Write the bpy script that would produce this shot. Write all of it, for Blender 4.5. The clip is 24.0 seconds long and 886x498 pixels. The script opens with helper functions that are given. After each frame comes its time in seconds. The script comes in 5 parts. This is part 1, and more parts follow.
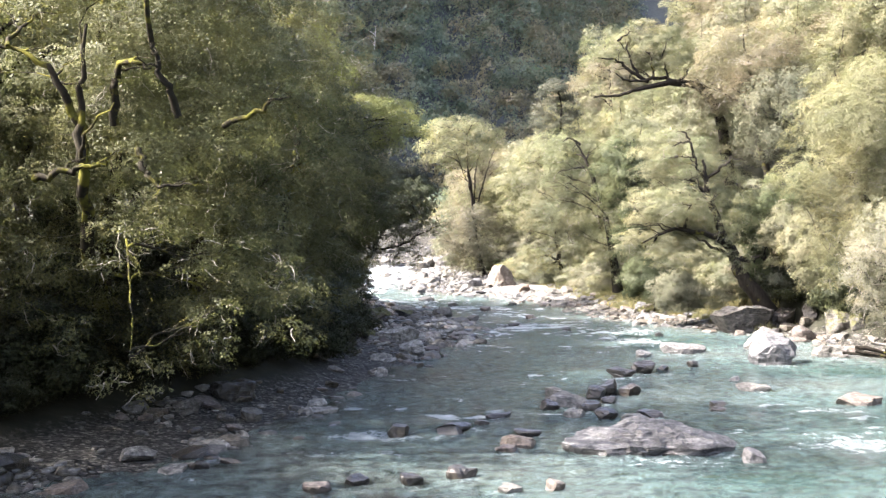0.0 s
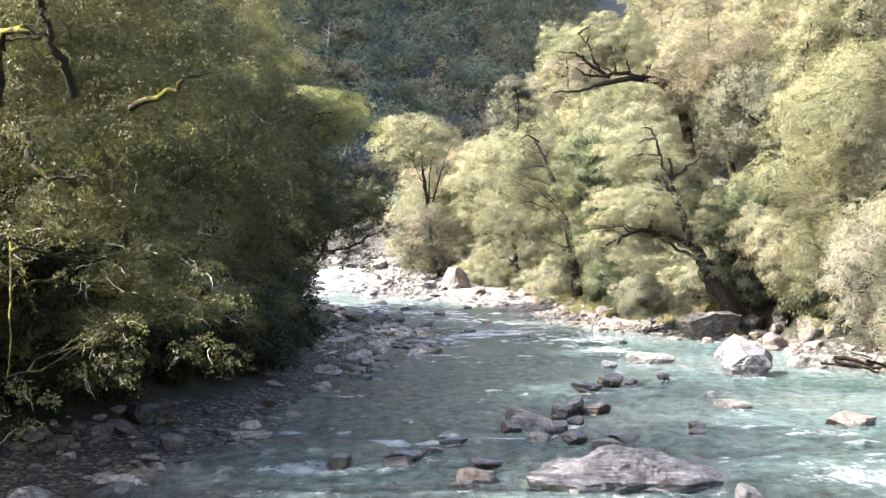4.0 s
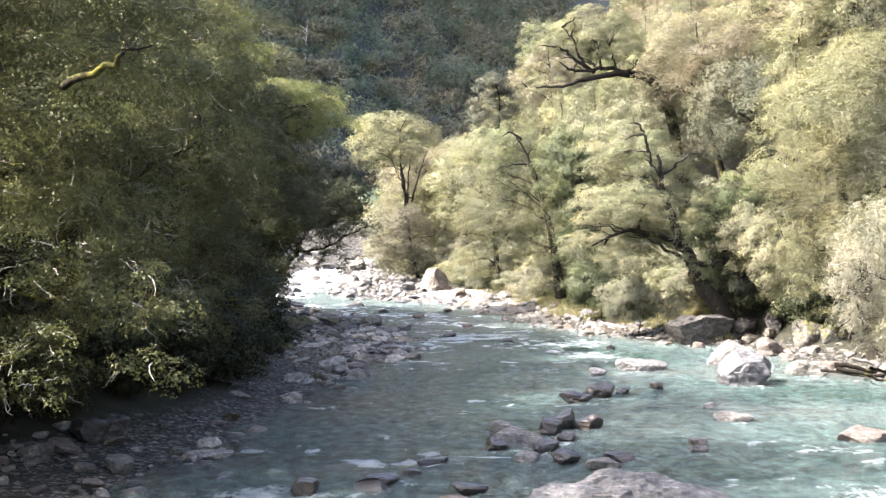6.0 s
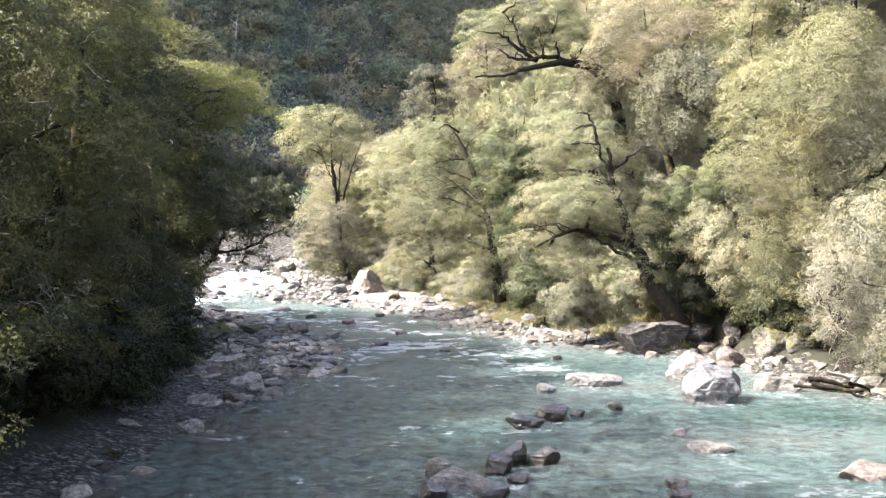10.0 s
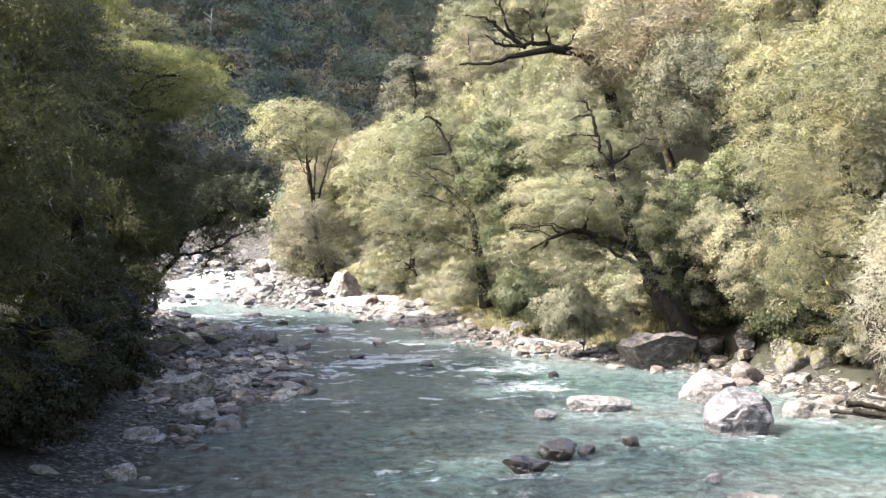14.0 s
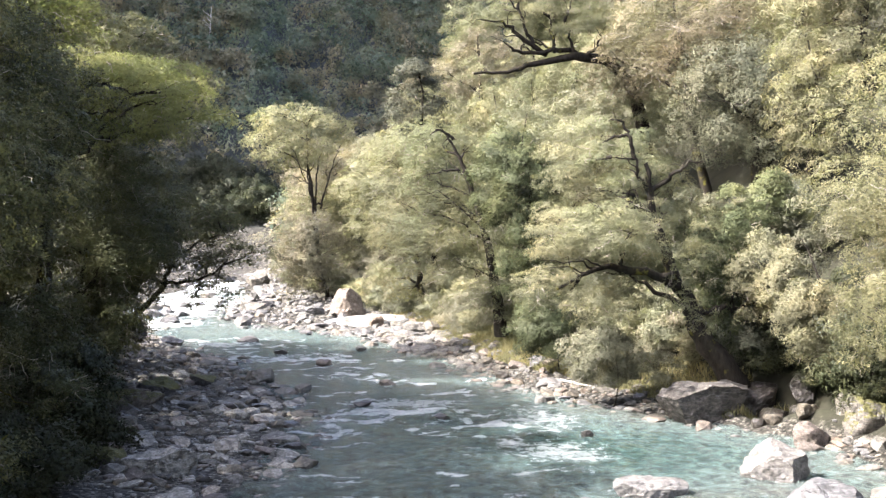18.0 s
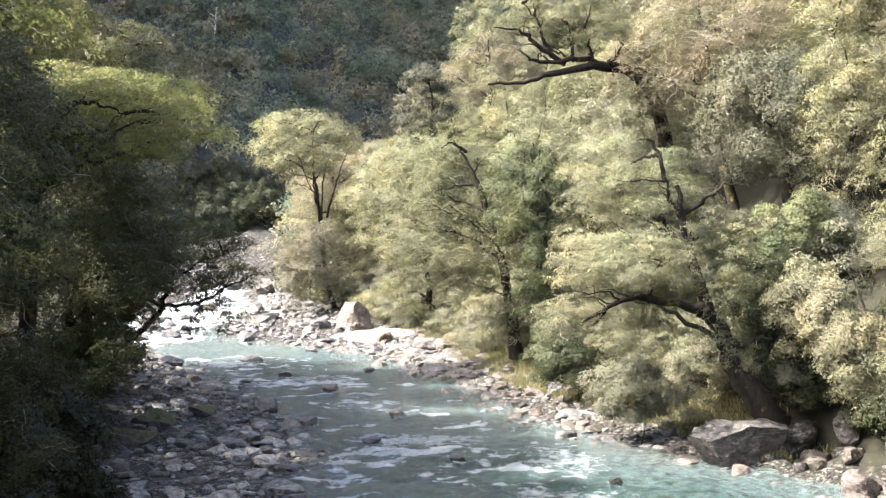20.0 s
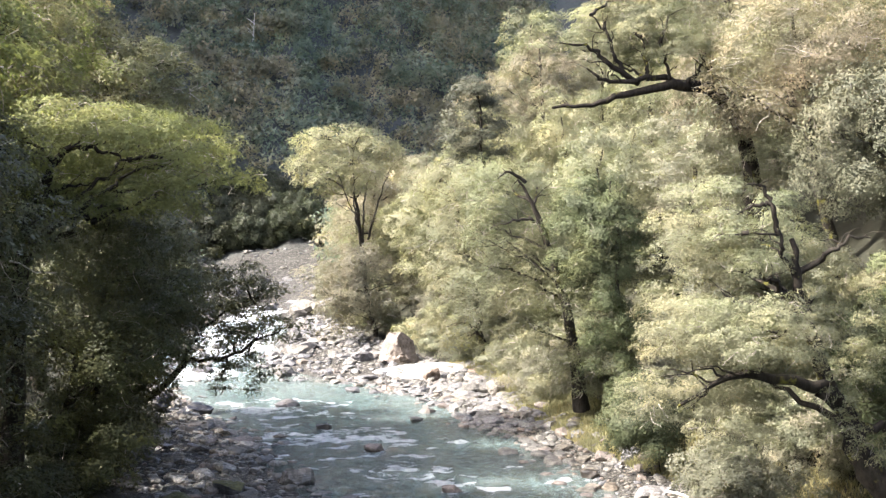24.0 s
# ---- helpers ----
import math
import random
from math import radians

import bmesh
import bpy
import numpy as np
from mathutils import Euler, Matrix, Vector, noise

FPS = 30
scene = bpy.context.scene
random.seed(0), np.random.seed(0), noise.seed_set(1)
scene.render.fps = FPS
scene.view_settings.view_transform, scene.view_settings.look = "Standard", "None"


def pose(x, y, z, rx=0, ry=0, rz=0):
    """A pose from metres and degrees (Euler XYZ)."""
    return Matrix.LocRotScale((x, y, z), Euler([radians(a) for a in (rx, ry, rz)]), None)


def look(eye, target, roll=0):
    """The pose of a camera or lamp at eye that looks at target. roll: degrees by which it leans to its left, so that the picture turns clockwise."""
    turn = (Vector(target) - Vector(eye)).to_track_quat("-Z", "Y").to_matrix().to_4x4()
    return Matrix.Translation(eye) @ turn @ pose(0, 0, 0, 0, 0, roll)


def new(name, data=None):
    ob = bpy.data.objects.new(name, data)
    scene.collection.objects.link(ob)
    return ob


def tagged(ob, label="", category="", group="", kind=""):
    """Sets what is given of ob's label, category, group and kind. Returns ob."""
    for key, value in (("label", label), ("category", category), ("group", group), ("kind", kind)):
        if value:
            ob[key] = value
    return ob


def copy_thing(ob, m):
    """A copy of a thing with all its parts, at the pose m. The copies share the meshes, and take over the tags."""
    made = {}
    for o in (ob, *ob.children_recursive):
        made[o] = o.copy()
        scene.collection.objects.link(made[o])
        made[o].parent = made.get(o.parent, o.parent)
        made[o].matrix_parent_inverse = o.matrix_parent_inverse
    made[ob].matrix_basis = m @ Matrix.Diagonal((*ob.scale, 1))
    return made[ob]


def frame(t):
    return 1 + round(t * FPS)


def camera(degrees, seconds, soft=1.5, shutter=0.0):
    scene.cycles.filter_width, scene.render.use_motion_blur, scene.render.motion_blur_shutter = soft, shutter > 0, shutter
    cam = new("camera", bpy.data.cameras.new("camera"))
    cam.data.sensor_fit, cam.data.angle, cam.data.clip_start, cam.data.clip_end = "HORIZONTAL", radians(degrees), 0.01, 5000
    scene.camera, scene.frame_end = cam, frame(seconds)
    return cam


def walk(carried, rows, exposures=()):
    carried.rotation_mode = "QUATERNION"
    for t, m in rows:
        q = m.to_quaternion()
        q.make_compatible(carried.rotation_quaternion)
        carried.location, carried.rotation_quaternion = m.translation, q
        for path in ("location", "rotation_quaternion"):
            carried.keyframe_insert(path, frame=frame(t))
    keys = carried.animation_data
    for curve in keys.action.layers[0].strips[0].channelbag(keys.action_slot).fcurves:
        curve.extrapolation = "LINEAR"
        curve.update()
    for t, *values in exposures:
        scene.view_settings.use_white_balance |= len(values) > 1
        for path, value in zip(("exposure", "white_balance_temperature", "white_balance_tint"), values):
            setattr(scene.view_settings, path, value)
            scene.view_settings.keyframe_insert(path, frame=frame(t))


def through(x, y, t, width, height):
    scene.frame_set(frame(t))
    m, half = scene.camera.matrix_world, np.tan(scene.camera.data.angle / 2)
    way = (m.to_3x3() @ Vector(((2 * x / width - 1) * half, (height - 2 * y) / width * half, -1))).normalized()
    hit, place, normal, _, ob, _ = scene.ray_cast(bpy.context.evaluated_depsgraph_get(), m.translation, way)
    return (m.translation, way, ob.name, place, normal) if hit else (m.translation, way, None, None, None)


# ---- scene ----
cam = camera(42.3, 24.0, soft=1.4)
METRES, EYE, TILT, LEAN, TURN = 45.0, 6.8, -0.3, 0.0, 0.0
ROWS = [
    (0.0, 0.0, 0.0, 0.0, 0.0, 0.0, -0.0),
    (0.5, 0.0002, 0.0112, -0.0001, -0.05, 0.0, -0.02),
    (1.0, 0.0007, 0.0223, 0.0001, -0.35, 0.01, -0.06),
    (1.5, 0.0016, 0.0332, 0.0001, -0.94, 0.02, -0.07),
    (2.0, 0.0026, 0.0447, 0.0006, -1.57, 0.01, -0.08),
    (2.5, 0.0032, 0.0581, 0.0011, -1.97, -0.0, -0.09),
    (4.5, 0.0057, 0.1351, 0.0029, -2.32, 0.05, -0.12),
    (5.0, 0.0063, 0.156, 0.0027, -2.49, 0.07, -0.15),
    (5.5, 0.0071, 0.1766, 0.0021, -2.81, 0.07, -0.17),
    (6.0, 0.0085, 0.1969, 0.0019, -3.3, 0.08, -0.19),
    (6.5, 0.0103, 0.2171, 0.0019, -3.95, 0.08, -0.19),
    (7.0, 0.0117, 0.2367, 0.0016, -4.63, 0.08, -0.21),
    (7.5, 0.0133, 0.2558, 0.0011, -5.33, 0.07, -0.2),
    (8.0, 0.0152, 0.2751, 0.0005, -6.01, 0.07, -0.21),
    (8.5, 0.0169, 0.2946, 0.0006, -6.4, 0.07, -0.21),
    (9.0, 0.0187, 0.3143, 0.0015, -6.52, 0.09, -0.21),
    (9.5, 0.0207, 0.334, 0.0026, -6.5, 0.09, -0.2),
    (10.0, 0.0232, 0.3541, 0.0035, -6.56, 0.09, -0.21),
    (10.5, 0.0254, 0.374, 0.004, -6.84, 0.1, -0.19),
    (12.5, 0.0357, 0.4551, 0.0075, -7.62, 0.06, -0.18),
    (13.0, 0.0366, 0.4754, 0.0082, -7.62, 0.05, -0.16),
    (13.5, 0.0377, 0.4961, 0.0088, -7.6, 0.03, -0.18),
    (14.0, 0.0386, 0.5163, 0.01, -7.58, 0.01, -0.17),
    (14.5, 0.0391, 0.5368, 0.011, -7.56, -0.01, -0.17),
    (15.0, 0.0397, 0.5578, 0.0135, -7.54, -0.04, -0.15),
    (15.5, 0.0408, 0.5795, 0.0184, -7.52, -0.06, -0.13),
    (16.0, 0.0424, 0.6004, 0.0264, -7.5, -0.08, -0.14),
    (16.5, 0.0439, 0.6216, 0.0345, -7.48, -0.1, -0.14),
    (17.0, 0.0445, 0.6433, 0.042, -7.47, -0.13, -0.14),
    (17.5, 0.0443, 0.6652, 0.0491, -7.47, -0.13, -0.13),
    (18.0, 0.0446, 0.6871, 0.0566, -7.46, -0.15, -0.14),
    (18.5, 0.0449, 0.7094, 0.0645, -7.42, -0.16, -0.13),
    (20.5, 0.0471, 0.8045, 0.0956, -6.8, -0.25, -0.09),
    (21.0, 0.0462, 0.8294, 0.1024, -6.21, -0.25, -0.06),
    (21.5, 0.0458, 0.854, 0.1094, -5.63, -0.24, -0.04),
    (22.0, 0.0465, 0.8782, 0.1164, -5.3, -0.22, -0.03),
    (22.5, 0.0478, 0.903, 0.1238, -5.15, -0.22, -0.02),
    (23.0, 0.0483, 0.9277, 0.1316, -5.14, -0.21, 0.0),
    (23.5, 0.0482, 0.9523, 0.1386, -5.15, -0.19, 0.02),
    (24.0, 0.0482, 0.977, 0.1453, -5.15, -0.18, 0.05),
]
walk(cam, [(t, pose(0, 0, EYE, TILT, LEAN, TURN) @ pose(METRES * x, METRES * y, METRES * z, 90 + pitch, roll, yaw)) for t, x, y, z, yaw, pitch, roll in ROWS],
     [(0.0, 3.47, 6320, 15), (8.0, 3.39, 6320, 15), (14.0, 3.23, 6320, 15), (24.0, 3.22, 6320, 14)])

# ---------------------------------------------------------------- light and air
TO_SUN = Vector((-0.72, -0.15, 0.68)).normalized()
world = bpy.data.worlds.new("world")
scene.world = world
world.use_nodes = True
wn = world.node_tree
sky = wn.nodes.new("ShaderNodeTexSky")
sky.sky_type = "NISHITA"
sky.sun_disc = False
sky.air_density, sky.dust_density, sky.ozone_density = 0.7, 4.5, 0.5
sky.sun_elevation = math.asin(TO_SUN.z)
sky.sun_rotation = math.atan2(TO_SUN.x, TO_SUN.y)
wn.links.new(sky.outputs[0], wn.nodes["Background"].inputs[0])
wn.nodes["Background"].inputs[1].default_value = 0.14
sun_data = bpy.data.lights.new("sun", "SUN")
sun_data.energy, sun_data.angle, sun_data.color = 2.9, radians(0.53), (1.0, 0.96, 0.9)
sun = new("sun", sun_data)
sun.matrix_world = look((-200, 30, 200), Vector((-200, 30, 200)) - TO_SUN)

# ---------------------------------------------------------------- helpers


def part(name, mesh, material, parent, label=""):
    ob = new(name, mesh)
    if material and not mesh.materials:
        mesh.materials.append(material)
    ob.parent = parent
    if label:
        ob["label"] = label
    return ob


def raw_mesh(name, verts, faces, smooth=False, normals=None):
    """A mesh from an array of places and an array of triangles or quads."""
    verts, faces = np.asarray(verts, dtype=np.float32), np.asarray(faces, dtype=np.int32)
    n, k = faces.shape
    me = bpy.data.meshes.new(name)
    me.vertices.add(len(verts))
    me.vertices.foreach_set("co", verts.ravel())
    me.loops.add(n * k)
    me.loops.foreach_set("vertex_index", faces.ravel())
    me.polygons.add(n)
    me.polygons.foreach_set("loop_start", np.arange(0, n * k, k, dtype=np.int32))
    if smooth:
        me.polygons.foreach_set("use_smooth", np.ones(n, dtype=bool))
    me.update(calc_edges=True)
    if normals is not None:
        me.attributes.new("custom_normal", "FLOAT_VECTOR", "POINT").data.foreach_set("vector", np.asarray(normals, dtype=np.float32).ravel())
    return me


def value_noise(x, y, seed=0):
    """Smooth noise on the plane, 0 to 1, for arrays."""
    xi, yi = np.floor(x).astype(np.int64), np.floor(y).astype(np.int64)
    fx, fy = x - xi, y - yi
    fx, fy = fx * fx * (3 - 2 * fx), fy * fy * (3 - 2 * fy)

    def h(a, b):
        v = (a * 374761393 + b * 668265263 + seed * 974711) & 0x7FFFFFFF
        v = ((v ^ (v >> 13)) * 1274126177) & 0x7FFFFFFF
        return ((v ^ (v >> 16)) & 0xFFFF) / 65535.0
    return (h(xi, yi) * (1 - fx) + h(xi + 1, yi) * fx) * (1 - fy) + (h(xi, yi + 1) * (1 - fx) + h(xi + 1, yi + 1) * fx) * fy


def fbm(x, y, seed=0, octaves=4):
    total, amp = 0.0, 0.5
    for o in range(octaves):
        total = total + amp * value_noise(x * 2 ** o, y * 2 ** o, seed + o * 17)
        amp *= 0.5
    return total


# ---------------------------------------------------------------- materials


def material(name, rough=0.8, spec=0.3):
    m = bpy.data.materials.new(name)
    m.use_nodes = True
    b = m.node_tree.nodes["Principled BSDF"]
    b.inputs["Roughness"].default_value = rough
    b.inputs["Specular IOR Level"].default_value = spec
    return m, m.node_tree.nodes, m.node_tree.links, b


def ramp(nodes, stops):
    r = nodes.new("ShaderNodeValToRGB")
    while len(r.color_ramp.elements) < len(stops):
        r.color_ramp.elements.new(0.5)
    for e, (p, c) in zip(r.color_ramp.elements, stops):
        e.position, e.color = p, (*c, 1)
    return r


def tex(nodes, links, scale, detail=4.0, rough=0.6, stretch=(1, 1, 1), coords="Object"):
    tc, mp, n = nodes.new("ShaderNodeTexCoord"), nodes.new("ShaderNodeMapping"), nodes.new("ShaderNodeTexNoise")
    mp.inputs["Scale"].default_value = stretch
    n.inputs["Scale"].default_value, n.inputs["Detail"].default_value, n.inputs["Roughness"].default_value = scale, detail, rough
    links.new(tc.outputs[coords], mp.inputs[0])
    links.new(mp.outputs[0], n.inputs["Vector"])
    return n


def mixer(nodes, links, fac, a, b, blend="MIX"):
    m = nodes.new("ShaderNodeMix")
    m.data_type, m.blend_type = "RGBA", blend
    for sock, val in ((m.inputs[0], fac), (m.inputs[6], a), (m.inputs[7], b)):
        if isinstance(val, (int, float)):
            sock.default_value = val
        elif isinstance(val, tuple):
            sock.default_value = (*val, 1)
        else:
            links.new(val, sock)
    return m.outputs[2]


def bump(nodes, links, height, strength, distance, bsdf):
    b = nodes.new("ShaderNodeBump")
    b.inputs["Strength"].default_value, b.inputs["Distance"].default_value = strength, distance
    links.new(height, b.inputs["Height"])
    links.new(b.outputs[0], bsdf.inputs["Normal"])


def leaf_material(name, mid, through=0.22, rough=0.75, vary=0.09, patch_scale=0.35, other=None, deep=0.7):
    """Leaves: each its own tint, patches of older and younger growth, and some light let through."""
    m, n, l, b = material(name, rough, 0.15)
    geo = n.new("ShaderNodeNewGeometry")
    r = ramp(n, ((0.0, tuple(c * (1 - vary) for c in mid)), (0.55, mid), (0.9, tuple(c * (1 + vary) for c in mid)), (1.0, tuple(c * (1 + vary * 1.5) for c in mid))))
    l.new(geo.outputs["Random Per Island"], r.inputs[0])
    patch = tex(n, l, patch_scale, 4)
    pr = ramp(n, ((0.33, (deep, deep * 1.07, deep * 1.07)), (0.5, (0.98, 1.0, 0.98)), (0.68, (1.18, 1.10, 0.98))))
    l.new(patch.outputs[0], pr.inputs[0])
    col = mixer(n, l, 1.0, r.outputs[0], pr.outputs[0], "MULTIPLY")
    info, each = n.new("ShaderNodeObjectInfo"), ramp(n, ((0.0, (0.78, 0.82, 0.84)), (0.3, (0.96, 0.97, 0.97)), (0.7, (1.05, 1.0, 0.98)), (1.0, (1.0, 1.04, 0.94))))
    l.new(info.outputs["Random"], each.inputs[0])
    col = mixer(n, l, 1.0, col, each.outputs[0], "MULTIPLY")
    if other:
        kinds = ramp(n, ((0.42, (0, 0, 0)), (0.58, (1, 1, 1))))
        l.new(tex(n, l, 0.06, 3).outputs[0], kinds.inputs[0])
        col = mixer(n, l, kinds.outputs[0], col, mixer(n, l, 1.0, col, other, "MULTIPLY"))
    l.new(col, b.inputs["Base Color"])
    tr, mx = n.new("ShaderNodeBsdfTranslucent"), n.new("ShaderNodeMixShader")
    warm = mixer(n, l, 1.0, col, (1.1, 1.15, 0.75), "MULTIPLY")
    l.new(warm, tr.inputs[0])
    mx.inputs[0].default_value = through
    l.new(b.outputs[0], mx.inputs[1])
    l.new(tr.outputs[0], mx.inputs[2])
    l.new(mx.outputs[0], n["Material Output"].inputs[0])
    return m


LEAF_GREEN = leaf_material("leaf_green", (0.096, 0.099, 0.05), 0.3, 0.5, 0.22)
# bush leaves darkened to hold the shade under trees and in the hollow
LEAF_BUSH_SHADED = leaf_material("leaf_shade", (0.033, 0.037, 0.02), 0.2, 0.5, 0.22)
# green leaf darkened: shade of the left bank's lower crowns, put into colour
LEAF_GREEN_SHADED = leaf_material("leaf_mid", (0.06, 0.063, 0.032), 0.26, 0.5, 0.22)
# fresh yellow-green, lightened to put sun on the left bank's tree tops
LEAF_FRESH_LIT = leaf_material("leaf_fresh", (0.148, 0.152, 0.066), 0.4)
LEAF_OLIVE = leaf_material("leaf_olive", (0.168, 0.162, 0.106), 0.33, other=(0.92, 0.98, 0.86))
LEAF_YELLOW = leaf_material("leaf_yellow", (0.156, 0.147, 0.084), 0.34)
LEAF_PALE = leaf_material("leaf_pale", (0.156, 0.15, 0.116), 0.33, other=(0.92, 0.98, 0.9))
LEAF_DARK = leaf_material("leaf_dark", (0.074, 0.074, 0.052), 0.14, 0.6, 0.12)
LEAF_DEEP = leaf_material("leaf_deep", (0.09, 0.098, 0.046), 0.2, 0.6)
LEAF_EVER = leaf_material("leaf_ever", (0.056, 0.064, 0.032), 0.16, 0.55)
LEAF_BROWN = leaf_material("leaf_brown", (0.166, 0.143, 0.105), 0.33, other=(0.92, 0.98, 0.9))
# a touch of blue in the leaf colour stands in for haze
LEAF_FAR = leaf_material("leaf_far", (0.112, 0.14, 0.106), 0.4, 0.9, 0.03, 0.1, (1.4, 1.02, 0.95), 0.6)
GRASS = leaf_material("grass", (0.158, 0.15, 0.078), 0.3, 0.8, 0.3)


def bark_material(name, a, b2, moss=0.0):
    m, n, l, b = material(name, 0.95, 0.06)
    t = tex(n, l, 5.0, 5, 0.7, (1, 1, 0.25))
    r = ramp(n, ((0.3, a), (0.7, b2)))
    l.new(t.outputs[0], r.inputs[0])
    col = r.outputs[0]
    if moss:
        t2 = tex(n, l, 1.3, 4)
        r2 = ramp(n, ((0.62 - moss * 0.3, (0, 0, 0)), (0.72 - moss * 0.3, (1, 1, 1))))
        l.new(t2.outputs[0], r2.inputs[0])
        col = mixer(n, l, r2.outputs[0], col, (0.10, 0.095, 0.02))
    l.new(col, b.inputs["Base Color"])
    bump(n, l, t.outputs[0], 0.6, 0.05, b)
    return m


BARK = bark_material("bark", (0.008, 0.007, 0.0055), (0.03, 0.026, 0.02), 0.08)
BARK_MOSSY = bark_material("bark_mossy", (0.014, 0.012, 0.009), (0.035, 0.031, 0.021), 0.4)
TWIG = bark_material("twig", (0.16, 0.14, 0.11), (0.34, 0.31, 0.26))
TWIG_MOSSY = bark_material("twig_mossy", (0.12, 0.105, 0.08), (0.28, 0.26, 0.21), 0.35)
DRIFTWOOD = bark_material("driftwood", (0.25, 0.23, 0.20), (0.5, 0.47, 0.42))


def stone_material(name, a, b2, vein, moss=0.0, rough=0.75):
    """Schist: banded grey, pale veins, dark pits; moss on some."""
    m, n, l, b = material(name, rough, 0.35)
    info = n.new("ShaderNodeObjectInfo")
    big = tex(n, l, 2.2, 8, 0.7, (1, 1, 1.8))
    r = ramp(n, ((0.36, a), (0.6, b2)))
    l.new(big.outputs[0], r.inputs[0])
    tint = ramp(n, ((0.0, (0.7, 0.7, 0.72)), (0.6, (1.0, 0.99, 0.97)), (0.9, (1.12, 1.07, 1.0)), (1.0, (1.1, 0.95, 0.82))))
    l.new(info.outputs["Random"], tint.inputs[0])
    col = mixer(n, l, 1.0, r.outputs[0], tint.outputs[0], "MULTIPLY")
    bands = tex(n, l, 2.5, 5, 0.7, (0.5, 1.0, 7.0))
    br = ramp(n, ((0.56, (0, 0, 0)), (0.66, (1, 1, 1))))
    l.new(bands.outputs[0], br.inputs[0])
    col = mixer(n, l, br.outputs[0], col, vein)
    pits = tex(n, l, 9.0, 6, 0.75)
    pr = ramp(n, ((0.36, (0.35, 0.35, 0.36)), (0.56, (1, 1, 1))))
    l.new(pits.outputs[0], pr.inputs[0])
    col = mixer(n, l, 0.8, col, pr.outputs[0], "MULTIPLY")
    if moss:
        geo, sep = n.new("ShaderNodeNewGeometry"), n.new("ShaderNodeSeparateXYZ")
        l.new(geo.outputs["Normal"], sep.inputs[0])
        t2 = tex(n, l, 1.4, 5)
        add = n.new("ShaderNodeMath")
        add.operation = "MULTIPLY_ADD"
        add.inputs[1].default_value = 0.45
        l.new(sep.outputs[2], add.inputs[0])
        l.new(t2.outputs[0], add.inputs[2])
        r2 = ramp(n, ((0.95 - 0.3 * moss, (0, 0, 0)), (1.05 - 0.3 * moss, (1, 1, 1))))
        l.new(add.outputs[0], r2.inputs[0])
        moss_col = ramp(n, ((0.35, (0.022, 0.023, 0.007)), (0.65, (0.082, 0.077, 0.02))))
        l.new(pits.outputs[0], moss_col.inputs[0])
        col = mixer(n, l, r2.outputs[0], col, moss_col.outputs[0])
    l.new(col, b.inputs["Base Color"])
    bump(n, l, pits.outputs[0], 0.5, 0.06, b)
    return m


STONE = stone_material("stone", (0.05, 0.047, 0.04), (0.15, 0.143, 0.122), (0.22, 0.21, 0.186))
# colour lightened to offset the left bank's shade; STONE toned down for sun
STONE_BANK_LIGHTENED = stone_material("stone_bank", (0.055, 0.051, 0.042), (0.29, 0.272, 0.228), (0.4, 0.38, 0.325))
STONE_DARK = stone_material("stone_dark", (0.03, 0.0265, 0.02), (0.11, 0.099, 0.076), (0.2, 0.183, 0.148))
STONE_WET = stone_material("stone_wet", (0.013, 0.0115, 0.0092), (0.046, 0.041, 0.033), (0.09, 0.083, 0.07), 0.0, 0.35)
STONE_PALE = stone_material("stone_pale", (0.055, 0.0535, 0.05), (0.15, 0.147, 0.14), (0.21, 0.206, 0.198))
STONE_MOSSY = stone_material("stone_mossy", (0.04, 0.038, 0.033), (0.11, 0.105, 0.094), (0.17, 0.163, 0.15), 1.2)
STONE_WALL = stone_material("stone_wall", (0.02, 0.0195, 0.018), (0.105, 0.1, 0.092), (0.18, 0.174, 0.164))
STONE_SLAB = stone_material("stone_slab", (0.024, 0.0235, 0.022), (0.115, 0.111, 0.103), (0.19, 0.184, 0.172))
STONE_RUST = stone_material("stone_rust", (0.065, 0.053, 0.041), (0.155, 0.13, 0.106), (0.21, 0.186, 0.16))


